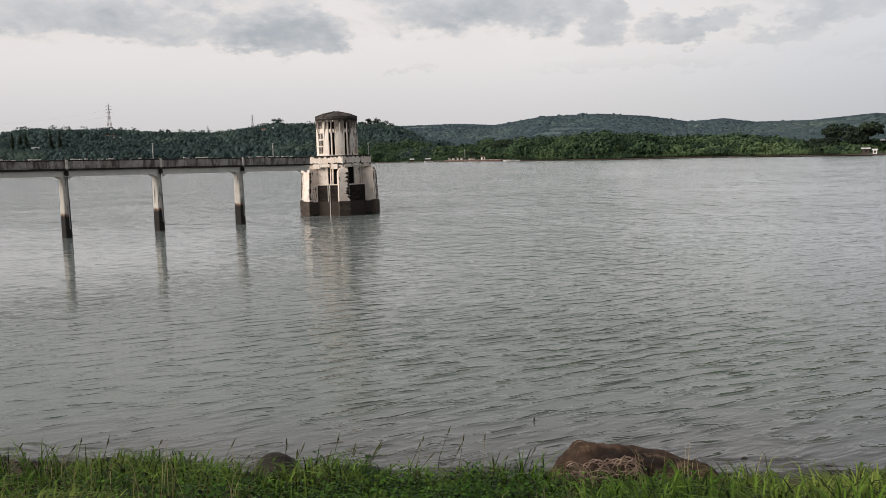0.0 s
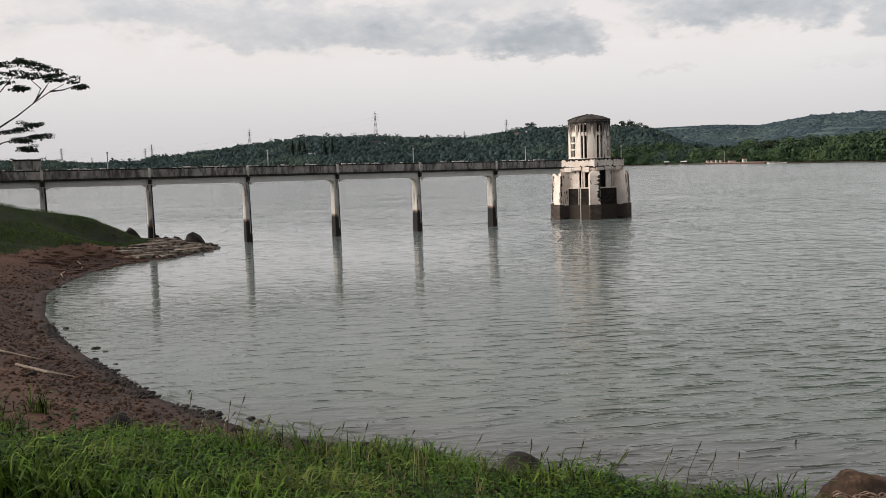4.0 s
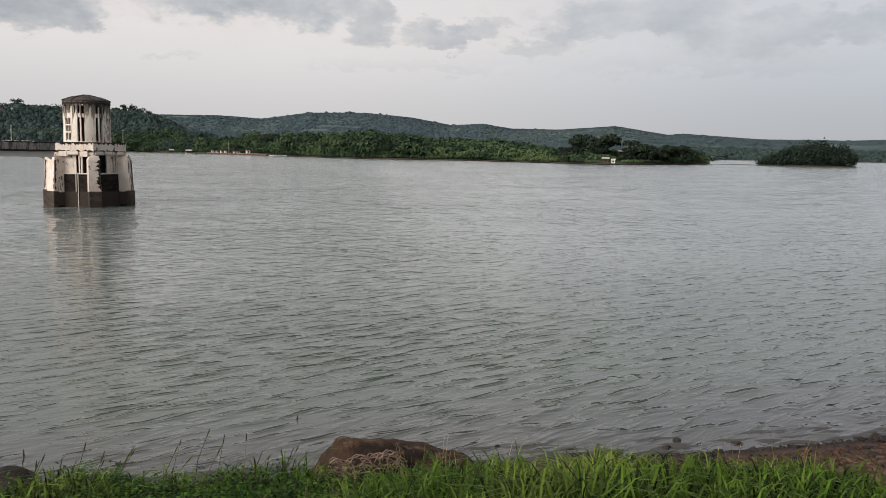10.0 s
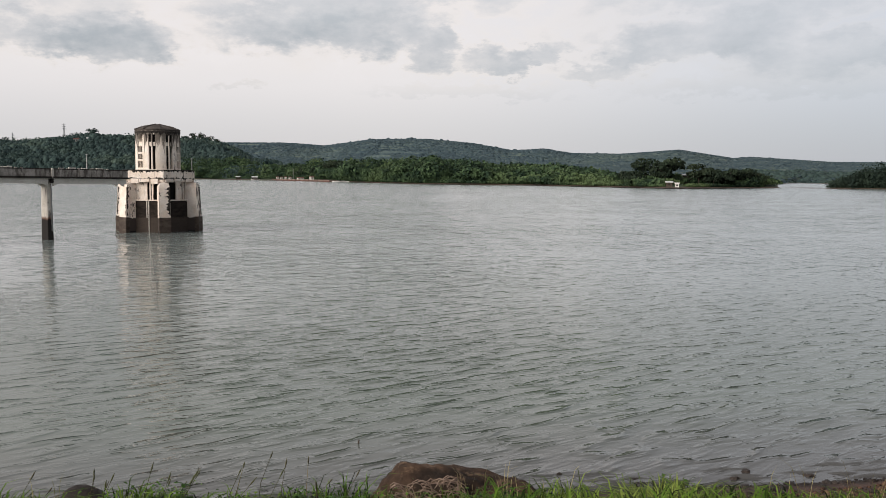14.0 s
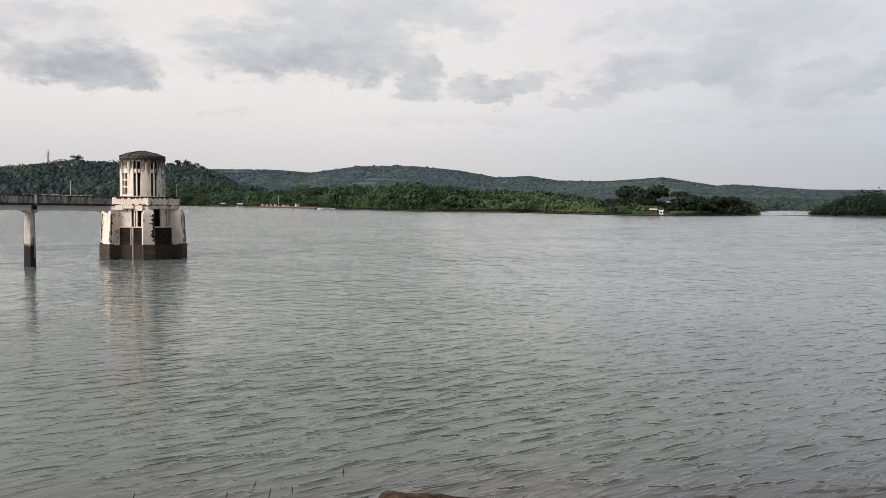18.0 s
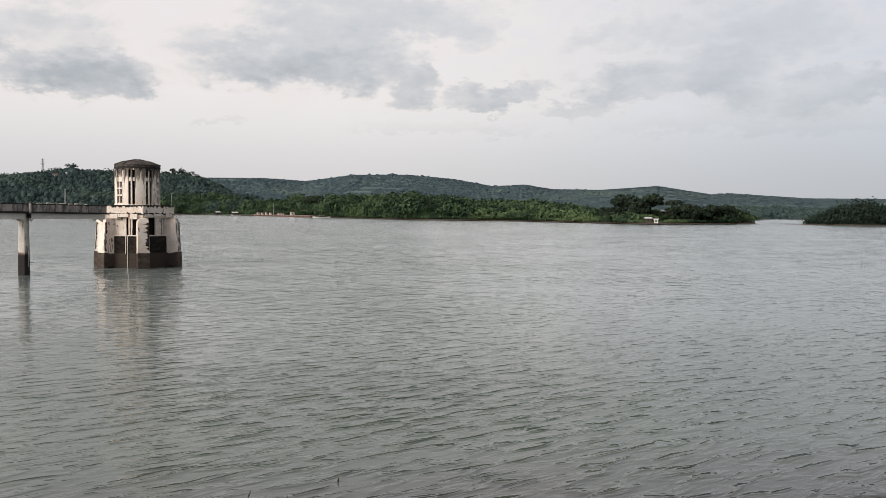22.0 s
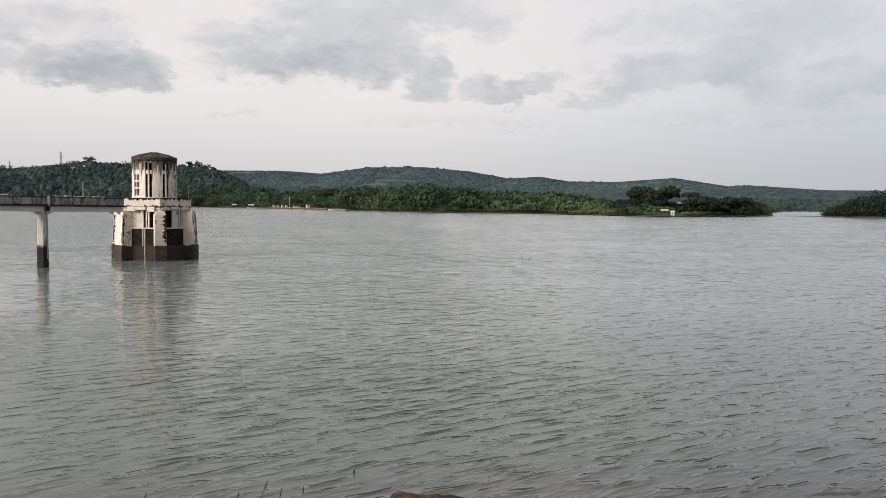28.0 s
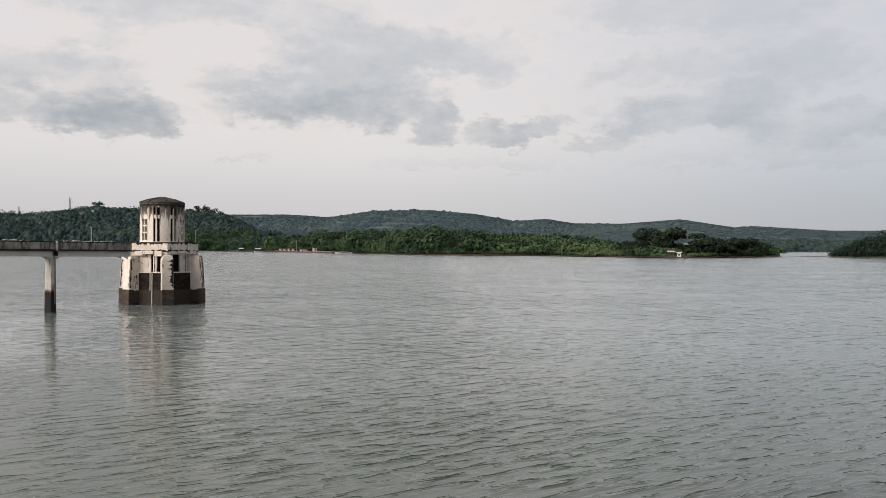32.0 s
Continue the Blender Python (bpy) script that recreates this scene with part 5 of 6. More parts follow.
def pylon(az, r, z0, z1):
    steel = M_BANDED if 20 < az < 30 else M_STEEL
    x, y = polar(az, r)
    z0 = float(ground_z(np.array([x]), np.array([y]))[0]) - 0.5
    h = z1 - z0
    t = empty("pylon", pose(float(x), float(y), z0, 0, 0, az + 20), "grey steel lattice power pylon on the hill", "pylon", "pylons on the hill")
    w = h * 0.075
    for sx in (-1, 1):
        for sy in (-1, 1):
            bm = bmesh.new()
            tube(bm, [(sx * w, sy * w, 0), (sx * w * 0.35, sy * w * 0.35, h * 0.6), (sx * 0.15, sy * 0.15, h)], [0.38, 0.34, 0.26], 4)
            part("leg", bm, steel, t)
    bm = bmesh.new()
    for k in range(9):
        f0, f1 = k / 9.0, (k + 1) / 9.0
        a, b = (w * (1 - 1.08 * f0) if f0 < 0.6 else w * 0.35 * (1 - f0) / 0.4 + 0.1), (w * (1 - 1.08 * f1) if f1 < 0.6 else w * 0.35 * (1 - f1) / 0.4 + 0.1)
        for s in (-1, 1):
            tube(bm, [(-s * a, -a, h * f0), (s * b, -b, h * f1)], [0.12, 0.12], 4)
            tube(bm, [(-s * a, a, h * f0), (s * b, b, h * f1)], [0.12, 0.12], 4)
    part("bracing", bm, steel, t)
    for zz, arm in ((0.70, 0.13), (0.80, 0.115), (0.90, 0.10)):
        bm = bmesh.new()
        tube(bm, [(-arm * h, 0, h * zz), (0, 0, h * (zz + 0.03)), (arm * h, 0, h * zz)], [0.2, 0.45, 0.2], 4)
        part("cross_arm", bm, M_STEEL, t)


build_far_things()


def power_line():
    """Thin cables hanging between the pylons on the hill."""
    line = empty("power_line", Matrix.Identity(4), "thin dark cables hung between the pylons", "cable")
    tops = [(21.0, 3.88, 1960), (29.25, 2.96, 1960), (35.35, 2.10, 1960), (40.6, 1.97, 1970), (47.0, 1.9, 1990)]
    for (a0, e0, r0), (a1, e1, r1) in zip(tops, tops[1:]):
        for low in (0.10, 0.20, 0.30):
            pts = []
            for k in range(13):
                f = k / 12
                x0, y0 = polar(a0, r0)
                x1, y1 = polar(a1, r1)
                z0, z1 = math.tan(radians(e0)) * r0 * (1 - low), math.tan(radians(e1)) * r1 * (1 - low)
                pts.append((float(x0 + (x1 - x0) * f), float(y0 + (y1 - y0) * f), EYE_Z + z0 + (z1 - z0) * f - 9.0 * 4 * f * (1 - f)))
            bm = bmesh.new()
            tube(bm, pts, [0.05] * 13, 4)
            part("cable", bm, M_STEEL, line)


power_line()

# ---- near shore: boulder, stones, ledges, driftwood ----


def z_at(x, y):
    return float(ground_z(np.array([x], float), np.array([y], float))[0])


def build_boulder():
    bm = bmesh.new()
    made = bmesh.ops.create_icosphere(bm, subdivisions=5, radius=1.0)
    for v in made["verts"]:
        d = v.co.copy()
        x = d.x * 1.52
        top = np.interp(x, [-1.52, -1.36, -1.12, -0.92, -0.74, -0.35, 0.0, 0.31, 0.58, 1.17, 1.38, 1.52], [0.1, 0.40, 0.80, 1.02, 1.0, 0.94, 0.88, 0.82, 0.77, 0.66, 0.48, 0.1])
        ny = 0.72 * (0.8 + 0.2 * math.cos(x))
        z = math.copysign(abs(d.z) ** 0.75, d.z)
        edge = math.sqrt(max(1 - d.x * d.x, 1e-4))
        co = Vector((x, d.y * ny, z / max(edge, 0.35) ** 0.6 * (top if z > 0 else 0.5)))
        co += d * (0.07 * noise.noise(co * 1.7) + 0.07 * noise.noise(co * 4.2) + 0.05 * noise.noise(co * 10) - 0.07 * max(0.0, 0.25 - abs(noise.noise(co * 2.6 + Vector((3, 1, 7))))))
        v.co = co
    ob = part("boulder", bm, M_ROCK, label="big brown boulder half sunk at the water's edge", smooth=True)
    ob.matrix_basis = pose(3.28, 14.75, -0.16, 0, 2, -4) @ Matrix.Diagonal((1.09, 1, 1, 1))
    tagged(ob, category="boulder")
    bm = bmesh.new()
    stone_mesh(bm, Matrix.Identity(4), 0.46, 0.36, 0.42, 4, 0.22, 3)
    ob = part("boulder", bm, M_DARKROCK, label="small dark boulder behind the grass", smooth=True)
    ob.matrix_basis = Matrix.Translation((-3.1, 14.85, 0.34))
    tagged(ob, category="boulder")
    bm = bmesh.new()
    stone_mesh(bm, Matrix.Identity(4), 0.30, 0.26, 0.24, 9, 0.2, 3)
    ob = part("boulder", bm, M_DARKROCK, label="dark rock on the bare bank behind the grass", smooth=True)
    ob.matrix_basis = Matrix.Translation((-11.6, 14.6, z_at(-11.6, 14.6) + 0.12))
    tagged(ob, category="boulder")
    # a stick and a stone breaking the surface, a dark stake in the grass
    bm = bmesh.new()
    tube(bm, [(1.93, 18.7, -0.3), (1.95, 18.7, 0.03), (1.96, 18.7, 0.09)], [0.022, 0.02, 0.014], 6)
    tagged(part("snag", bm, M_BARK, label="short dark stick standing out of the water"), category="stick")
    bm = bmesh.new()
    stone_mesh(bm, Matrix.Translation((5.75, 16.0, -0.01)), 0.07, 0.05, 0.045, 31, 0.4, 2)
    tagged(part("wet_stone", bm, M_DARKROCK, label="small dark stone just breaking the surface"), category="stone")
    bm = bmesh.new()
    tube(bm, [(0.77, 13.9, z_at(0.77, 13.9) - 0.1), (0.76, 13.9, z_at(0.77, 13.9) + 0.4), (0.74, 13.9, z_at(0.77, 13.9) + 0.72)], [0.018, 0.016, 0.012], 6)
    tagged(part("stake", bm, M_BARK, label="thin dark stake standing in the grass"), category="stake")
    # dry twigs heaped before the boulder
    bm = bmesh.new()
    rnd = random.Random(8)
    for k in range(46):
        c = Vector((2.55 + rnd.uniform(-0.50, 0.70), 13.93 + rnd.uniform(-0.12, 0.12), 0.62 + rnd.uniform(-0.22, 0.12)))
        w, h, lean = rnd.uniform(0.08, 0.20), rnd.uniform(0.06, 0.20), rnd.uniform(-0.12, 0.12)
        arc = [c + Vector((-w * math.cos(q) + lean * math.sin(q), rnd.uniform(-0.02, 0.02), h * math.sin(q) - 0.03 * q)) for q in (0.0, 0.7, 1.4, 2.1, 2.8, 3.4)]
        tube(bm, arc, [0.008, 0.010, 0.010, 0.009, 0.008, 0.004], 4)
    tagged(part("dry_brush", bm, M_TWIG, label="tangle of dry pinkish twigs against the boulder"), category="brushwood", kind="stuff")


build_boulder()


def build_stones():
    meshes = []
    for k in range(7):
        bm = bmesh.new()
        stone_mesh(bm, Matrix.Identity(4), 1, 0.8, 0.65, 20 + k, 0.62, 2, 0.15)
        me = bpy.data.meshes.new("shore_stone")
        bm.to_mesh(me)
        bm.free()
        me.materials.append(M_DARKROCK if k % 2 else M_STONE)
        meshes.append(me)
    rnd = random.Random(3)
    placed = 0
    pts = np.array(SHORE, float)
    while placed < 290:
        if placed < 165:
            u = rnd.uniform(10, 19.99)
            size = rnd.choice((0.04, 0.05, 0.06, 0.08, 0.10, 0.14))
        elif placed < 230:
            u = rnd.uniform(3.2, 6.5)
            size = rnd.choice((0.05, 0.06, 0.09, 0.13))
        else:
            u = rnd.uniform(8.6, 17.5)
            size = rnd.choice((0.04, 0.05, 0.07, 0.10, 0.15))
        i, f = int(u), u - int(u)
        p = pts[i] * (1 - f) + pts[i + 1] * f
        d = (pts[i + 1] - pts[i]) / np.linalg.norm(pts[i + 1] - pts[i])
        inland = np.array([-d[1], d[0]])
        p = p + inland * (rnd.gauss(0.6, 1.1 if placed < 165 else 0.7) if placed < 230 else rnd.gauss(0.1, 0.5))
        if shore_distance(p[:1], p[1:])[0] < -0.8:
            continue
        z = max(z_at(*p), -0.05)
        ob = new("shore_stone", meshes[placed % 7 if placed < 165 else 1 + 2 * (placed % 3)])
        ob.matrix_basis = Matrix.Translation((p[0], p[1], z + size * 0.2)) @ Matrix.Rotation(rnd.uniform(0, 6.28), 4, "Z") @ Matrix.Diagonal((size, size, size, 1))
        tagged(ob, "dark wet stone lying on the muddy shore" if placed % 7 % 2 or placed >= 165 else "brown stone lying on the muddy shore", "stone", "stones along the shore")
        placed += 1
    # gravel too small to count
    rng = np.random.default_rng(6)
    n = 16000
    u = np.concatenate([rng.uniform(9.0, 21.0, n * 2 // 3), rng.uniform(3.5, 7.0, n - n * 2 // 3)])
    i, f = u.astype(int), (u % 1)[:, None]
    d = pts[i + 1] - pts[i]
    d /= np.linalg.norm(d, axis=1)[:, None]
    p = pts[i] * (1 - f) + pts[i + 1] * f + np.stack([-d[:, 1], d[:, 0]], -1) * (np.abs(rng.normal(0, 3.2, n)) - 0.15)[:, None]
    x, y = p[:, 0], p[:, 1]
    d = shore_distance(x, y)
    keep = (d > 0.55) & (grown_at(x, y) < 0.8)
    x, y = x[keep], y[keep]
    z = ground_z(x, y)
    s = rng.choice([0.025, 0.04, 0.06, 0.10], len(x), p=[0.4, 0.35, 0.18, 0.07])
    corner = np.array([(1, 0, 0), (0, 1, 0), (-1, 0, 0), (0, -1, 0), (0, 0, 0.7), (0, 0, -0.4)], float)
    tri = np.array([(0, 1, 4), (1, 2, 4), (2, 3, 4), (3, 0, 4), (1, 0, 5), (2, 1, 5), (3, 2, 5), (0, 3, 5)])
    a = rng.uniform(0, 6.28, len(x))
    sh = corner[None] * rng.uniform(0.6, 1.4, (len(x), 6, 1)) * s[:, None, None]
    rx = sh[..., 0] * np.cos(a)[:, None] - sh[..., 1] * np.sin(a)[:, None]
    ry = sh[..., 0] * np.sin(a)[:, None] + sh[..., 1] * np.cos(a)[:, None]
    v = np.stack([rx + x[:, None], ry + y[:, None], sh[..., 2] + z[:, None] + 0.006], -1).reshape(-1, 3)
    f = (tri[None] + 6 * np.arange(len(x))[:, None, None]).reshape(-1, 3)
    tagged(new("gravel", mesh_of("gravel", v, f, M_STONE)), "brown gravel and pebbles on the bare shore", "gravel", kind="stuff")


build_stones()


def scattered(name, label, x, y, s, mat, seed):
    """Small flat-topped stones lying on the ground: arrays of places and sizes."""
    rng = np.random.default_rng(seed)
    n = len(x)
    z = ground_z(x, y)
    a = np.arange(6) * np.pi / 3 + rng.uniform(0, 6, (n, 1))
    low = rng.uniform(0.55, 1.4, (n, 6)) * s[:, None]
    h = s * rng.uniform(0.25, 0.55, n)
    tilt = rng.uniform(-0.25, 0.25, (n, 2))
    rows = [np.stack([x[:, None] + np.cos(a) * r, y[:, None] + np.sin(a) * r, (z + up)[:, None] + (np.cos(a) * tilt[:, :1] + np.sin(a) * tilt[:, 1:]) * r], -1)
            for r, up in ((low, -0.01), (low * 0.78, h))]
    v = np.concatenate(rows + [np.stack([x, y, z + h * 1.08], -1)[:, None]], 1).reshape(-1, 3)
    tri = []
    for i in range(6):
        j = (i + 1) % 6
        tri += [(i, j, 6 + j), (i, 6 + j, 6 + i), (6 + i, 6 + j, 12)]
    f = (np.array(tri)[None] + 13 * np.arange(n)[:, None, None]).reshape(-1, 3)
    tagged(new(name, mesh_of(name, v, f, mat)), label, "stones", kind="stuff")


def build_shingle():
    """Flat tan stones crowding the bare shore beyond the boulder, dark wet ones along the waterline."""
    rng = np.random.default_rng(61)
    x, y = rng.uniform(5.0, 20, 9000), rng.uniform(5.5, 15, 9000)
    d = shore_distance(x, y)
    keep = (d > 0.75) & (grown_at(x, y) < 0.6 + 0.4 * rng.random(9000)) & (rng.random(9000) < smooth(0.5, 2.4, d) + 0.15)
    s = rng.choice([0.03, 0.045, 0.07, 0.11], 9000, p=[0.3, 0.35, 0.25, 0.1])
    scattered("shingle", "flat tan and brown stones covering the bare shore", x[keep], y[keep], s[keep], M_SHINGLE, 62)
    x = rng.uniform(-26, 16, 60000)
    y = np.interp(-x, [-16, -12.5, -8, -5, 0, 5, 10.1, 14.1, 17, 20.1, 23.8, 28], [14.7, 14.6, 14.8, 15.1, 15.35, 16.05, 17.4, 19.5, 21.6, 23.9, 26.9, 30.9]) + rng.uniform(-1.6, 0.5, 60000)
    d = shore_distance(x, y)
    band = np.exp(-((d - 0.12) / 0.26) ** 2) * smooth(-0.2, 0.5, waves(x, y, 0.8, 44) + 0.35)
    keep = rng.random(60000) < band * np.where(x < -5, 0.32, 0.12)
    s = rng.choice([0.025, 0.04, 0.06, 0.10], 60000, p=[0.4, 0.35, 0.2, 0.05])
    scattered("wet_pebbles", "dark wet pebbles lining the waterline", x[keep], y[keep], s[keep], M_DARKROCK, 63)


build_shingle()


def angular_rock(sx, sy, h, seed):
    """A broken block: steep on one side, sloping off on the other, with flat facets."""
    rnd = random.Random(seed)
    bm = bmesh.new()
    for k in range(26):
        a, up = rnd.uniform(0, 6.283), rnd.random()
        r = 1.0 - 0.74 * up ** 1.4
        bm.verts.new(((r * math.cos(a) - 0.35 * up) * sx, r * math.sin(a) * sy, -0.25 + (h + 0.25) * up * rnd.uniform(0.85, 1.0)))
    bmesh.ops.convex_hull(bm, input=bm.verts)
    bmesh.ops.delete(bm, geom=[v for v in bm.verts if not v.link_faces], context="VERTS")
    return bm


def build_ledges():
    rnd = random.Random(12)
    t = empty("rock_ledge", Matrix.Translation((-41.5, 59.0, 0)), "low point of layered pale brown rock slabs", "rock")
    for k in range(190):
        u, v = rnd.random(), rnd.random()
        x, y = -45.5 + 8.2 * u, 52.5 + 11.5 * v
        d = float(shore_distance(np.array([x]), np.array([y]))[0])
        if not 0.7 < d < 4.6 or y > 61.8:
            continue
        bm = bmesh.new()
        n = 15
        w, l = rnd.uniform(0.6, 2.1), rnd.uniform(0.35, 0.95)
        low = [(math.cos(i * 6.283 / n) * w * rnd.uniform(0.5, 1.2), math.sin(i * 6.283 / n) * l * rnd.uniform(0.5, 1.25)) for i in range(n)]
        high = [(a * 0.88 + 0.08, b * 0.88) for a, b in low]
        hgt = rnd.uniform(0.05, 0.20)
        prism(bm, low, high, -0.3, hgt)
        m = Matrix.Translation((x + 41.5, y - 59.0, max(z_at(x, y), 0.0) - 0.02)) @ Matrix.Rotation(ALONG - 0.14 + rnd.uniform(-0.32, 0.32), 4, "Z")
        bmesh.ops.transform(bm, matrix=m, verts=bm.verts)
        part("slab", bm, M_LEDGE, t)
    for k in range(300):
        x, y = rnd.uniform(-45.0, -36.8), rnd.uniform(43.5, 63.5)
        d = float(shore_distance(np.array([x]), np.array([y]))[0])
        if not -0.1 < d < (4.4 if y < 54 else 1.3):
            continue
        bm = bmesh.new()
        n = 8
        w, l = rnd.uniform(0.2, 0.9), rnd.uniform(0.15, 0.45)
        low = [(math.cos(i * 6.283 / n) * w * rnd.uniform(0.6, 1.2), math.sin(i * 6.283 / n) * l * rnd.uniform(0.7, 1.2)) for i in range(n)]
        prism(bm, low, [(a * 0.85, b * 0.85) for a, b in low], -0.2, rnd.uniform(0.02, 0.08))
        bmesh.ops.transform(bm, matrix=Matrix.Translation((x + 41.5, y - 59.0, z_at(x, y) - 0.01)) @ Matrix.Rotation(ALONG - 0.14 + rnd.uniform(-0.3, 0.3), 4, "Z"), verts=bm.verts)
        part("slab", bm, M_LEDGE_RED, t, "red-brown slab")
    for k in range(110):
        x, y = rnd.uniform(-45.5, -37.2), rnd.uniform(53.0, 64.5)
        d = float(shore_distance(np.array([x]), np.array([y]))[0])
        if not 0.1 < d < 4.4:
            continue
        bm = angular_rock(rnd.uniform(0.25, 0.8), rnd.uniform(0.12, 0.25), rnd.uniform(0.12, 0.34), 100 + k)
        bmesh.ops.transform(bm, matrix=Matrix.Translation((x + 41.5, y - 59.0, max(z_at(x, y), 0.0))) @ Matrix.Rotation(ALONG - 0.14 + rnd.uniform(-0.3, 0.3), 4, "Z"), verts=bm.verts)
        part("broken_rock", bm, M_DARKROCK, t, "dark broken rock")
    for x, y, s, h, q in ((-42.3, 65.3, 1.15, 1.15, 1), (-44.0, 65.2, 0.8, 0.75, 2), (-44.9, 64.8, 0.55, 0.8, 3), (-45.8, 64.6, 0.8, 1.1, 4), (-48.0, 64.2, 0.95, 1.55, 5),
                          (-40.7, 65.2, 0.34, 0.24, 6), (-39.7, 65.4, 0.22, 0.14, 7), (-38.5, 58.4, 0.32, 0.24, 8), (-44.6, 57.4, 0.36, 0.36, 9), (-38.3, 53.4, 0.32, 0.26, 10), (-38.6, 51.6, 0.22, 0.2, 11), (-39.2, 60.6, 0.28, 0.22, 12)):
        ob = part("boulder", angular_rock(s, s * 0.8, h, q), M_DARKROCK, label="dark angular boulder on the rocky point", smooth=False)
        ob.matrix_basis = Matrix.Translation((x, y, max(z_at(x, y), -0.05) - 0.06)) @ Matrix.Rotation(ALONG - 0.12, 4, "Z")
        tagged(ob, category="boulder")
    for pts in ([(-38.5, 44.6), (-37.9, 43.4), (-36.9, 42.4)], [(-40.2, 47.6), (-39.2, 47.0), (-38.6, 46.0)], [(-22.9, 21.8), (-21.4, 21.6), (-20.2, 21.9)], [(-19.5, 20.2), (-18.2, 20.0), (-17.3, 20.4)]):
        bm = bmesh.new()
        tube(bm, [(x, y, max(z_at(x, y), 0) + 0.05 + 0.02 * (i == 1)) for i, (x, y) in enumerate(pts)], [0.045, 0.04, 0.015], 6)
        tagged(part("driftwood", bm, M_WOOD, label="bleached branch stranded on the shore"), category="driftwood")


build_ledges()

# ---- grass and weeds on the bank ----


def blades(name, label, x, y, tall, wide, mat, seed, bend=0.5):
    rng = np.random.default_rng(seed)
    n = len(x)
    z = ground_z(x, y)
    a = rng.uniform(0, 2 * np.pi, n)
    h = tall * rng.uniform(0.45, 1.25, n) * (0.80 + 0.95 * waves(x, y, 1.1, seed + 5)).clip(0.3, 1.8)
    w = wide * rng.uniform(0.7, 1.3, n)
    b = bend * h * rng.uniform(0.1, 1.0, n)
    side = np.stack([-np.sin(a), np.cos(a), 0 * a], -1) * w[:, None]
    fwd = np.stack([np.cos(a), np.sin(a), 0 * a], -1)
    foot = np.stack([x, y, z - 0.02], -1)
    up = np.array([0, 0, 1.0])
    m1 = foot + fwd * (b * 0.22)[:, None] + up * (h * 0.5)[:, None]
    m2 = foot + fwd * (b * 0.62)[:, None] + up * (h * 0.84)[:, None]
    tip = foot + fwd * (b * 1.25)[:, None] + up * (h * np.clip(1.02 - 0.25 * b / h, 0.6, 1))[:, None]
    v = np.stack([foot - side, foot + side, m1 + side * 0.85, m1 - side * 0.85, m2 + side * 0.55, m2 - side * 0.55, tip], 1).reshape(-1, 3)
    k = 7 * np.arange(n)[:, None, None]
    tri = np.array([(0, 1, 2), (0, 2, 3), (3, 2, 4), (3, 4, 5), (5, 4, 6)])[None]
    f = (tri + k).reshape(-1, 3)
    tagged(new(name, mesh_of(name, v, f, mat)), label, "grass", kind="stuff")


def on_turf(n, x0, x1, y0, y1, seed, least=0.5):
    rng = np.random.default_rng(seed)
    x, y = rng.uniform(x0, x1, n), rng.uniform(y0, y1, n)
    clump = 0.55 + 0.45 * waves(x, y, 2.3, seed)
    keep = (grown_at(x, y) > least) & (shore_distance(x, y) > 0.35) & (rng.random(n) < clump + 0.45)
    return x[keep], y[keep]


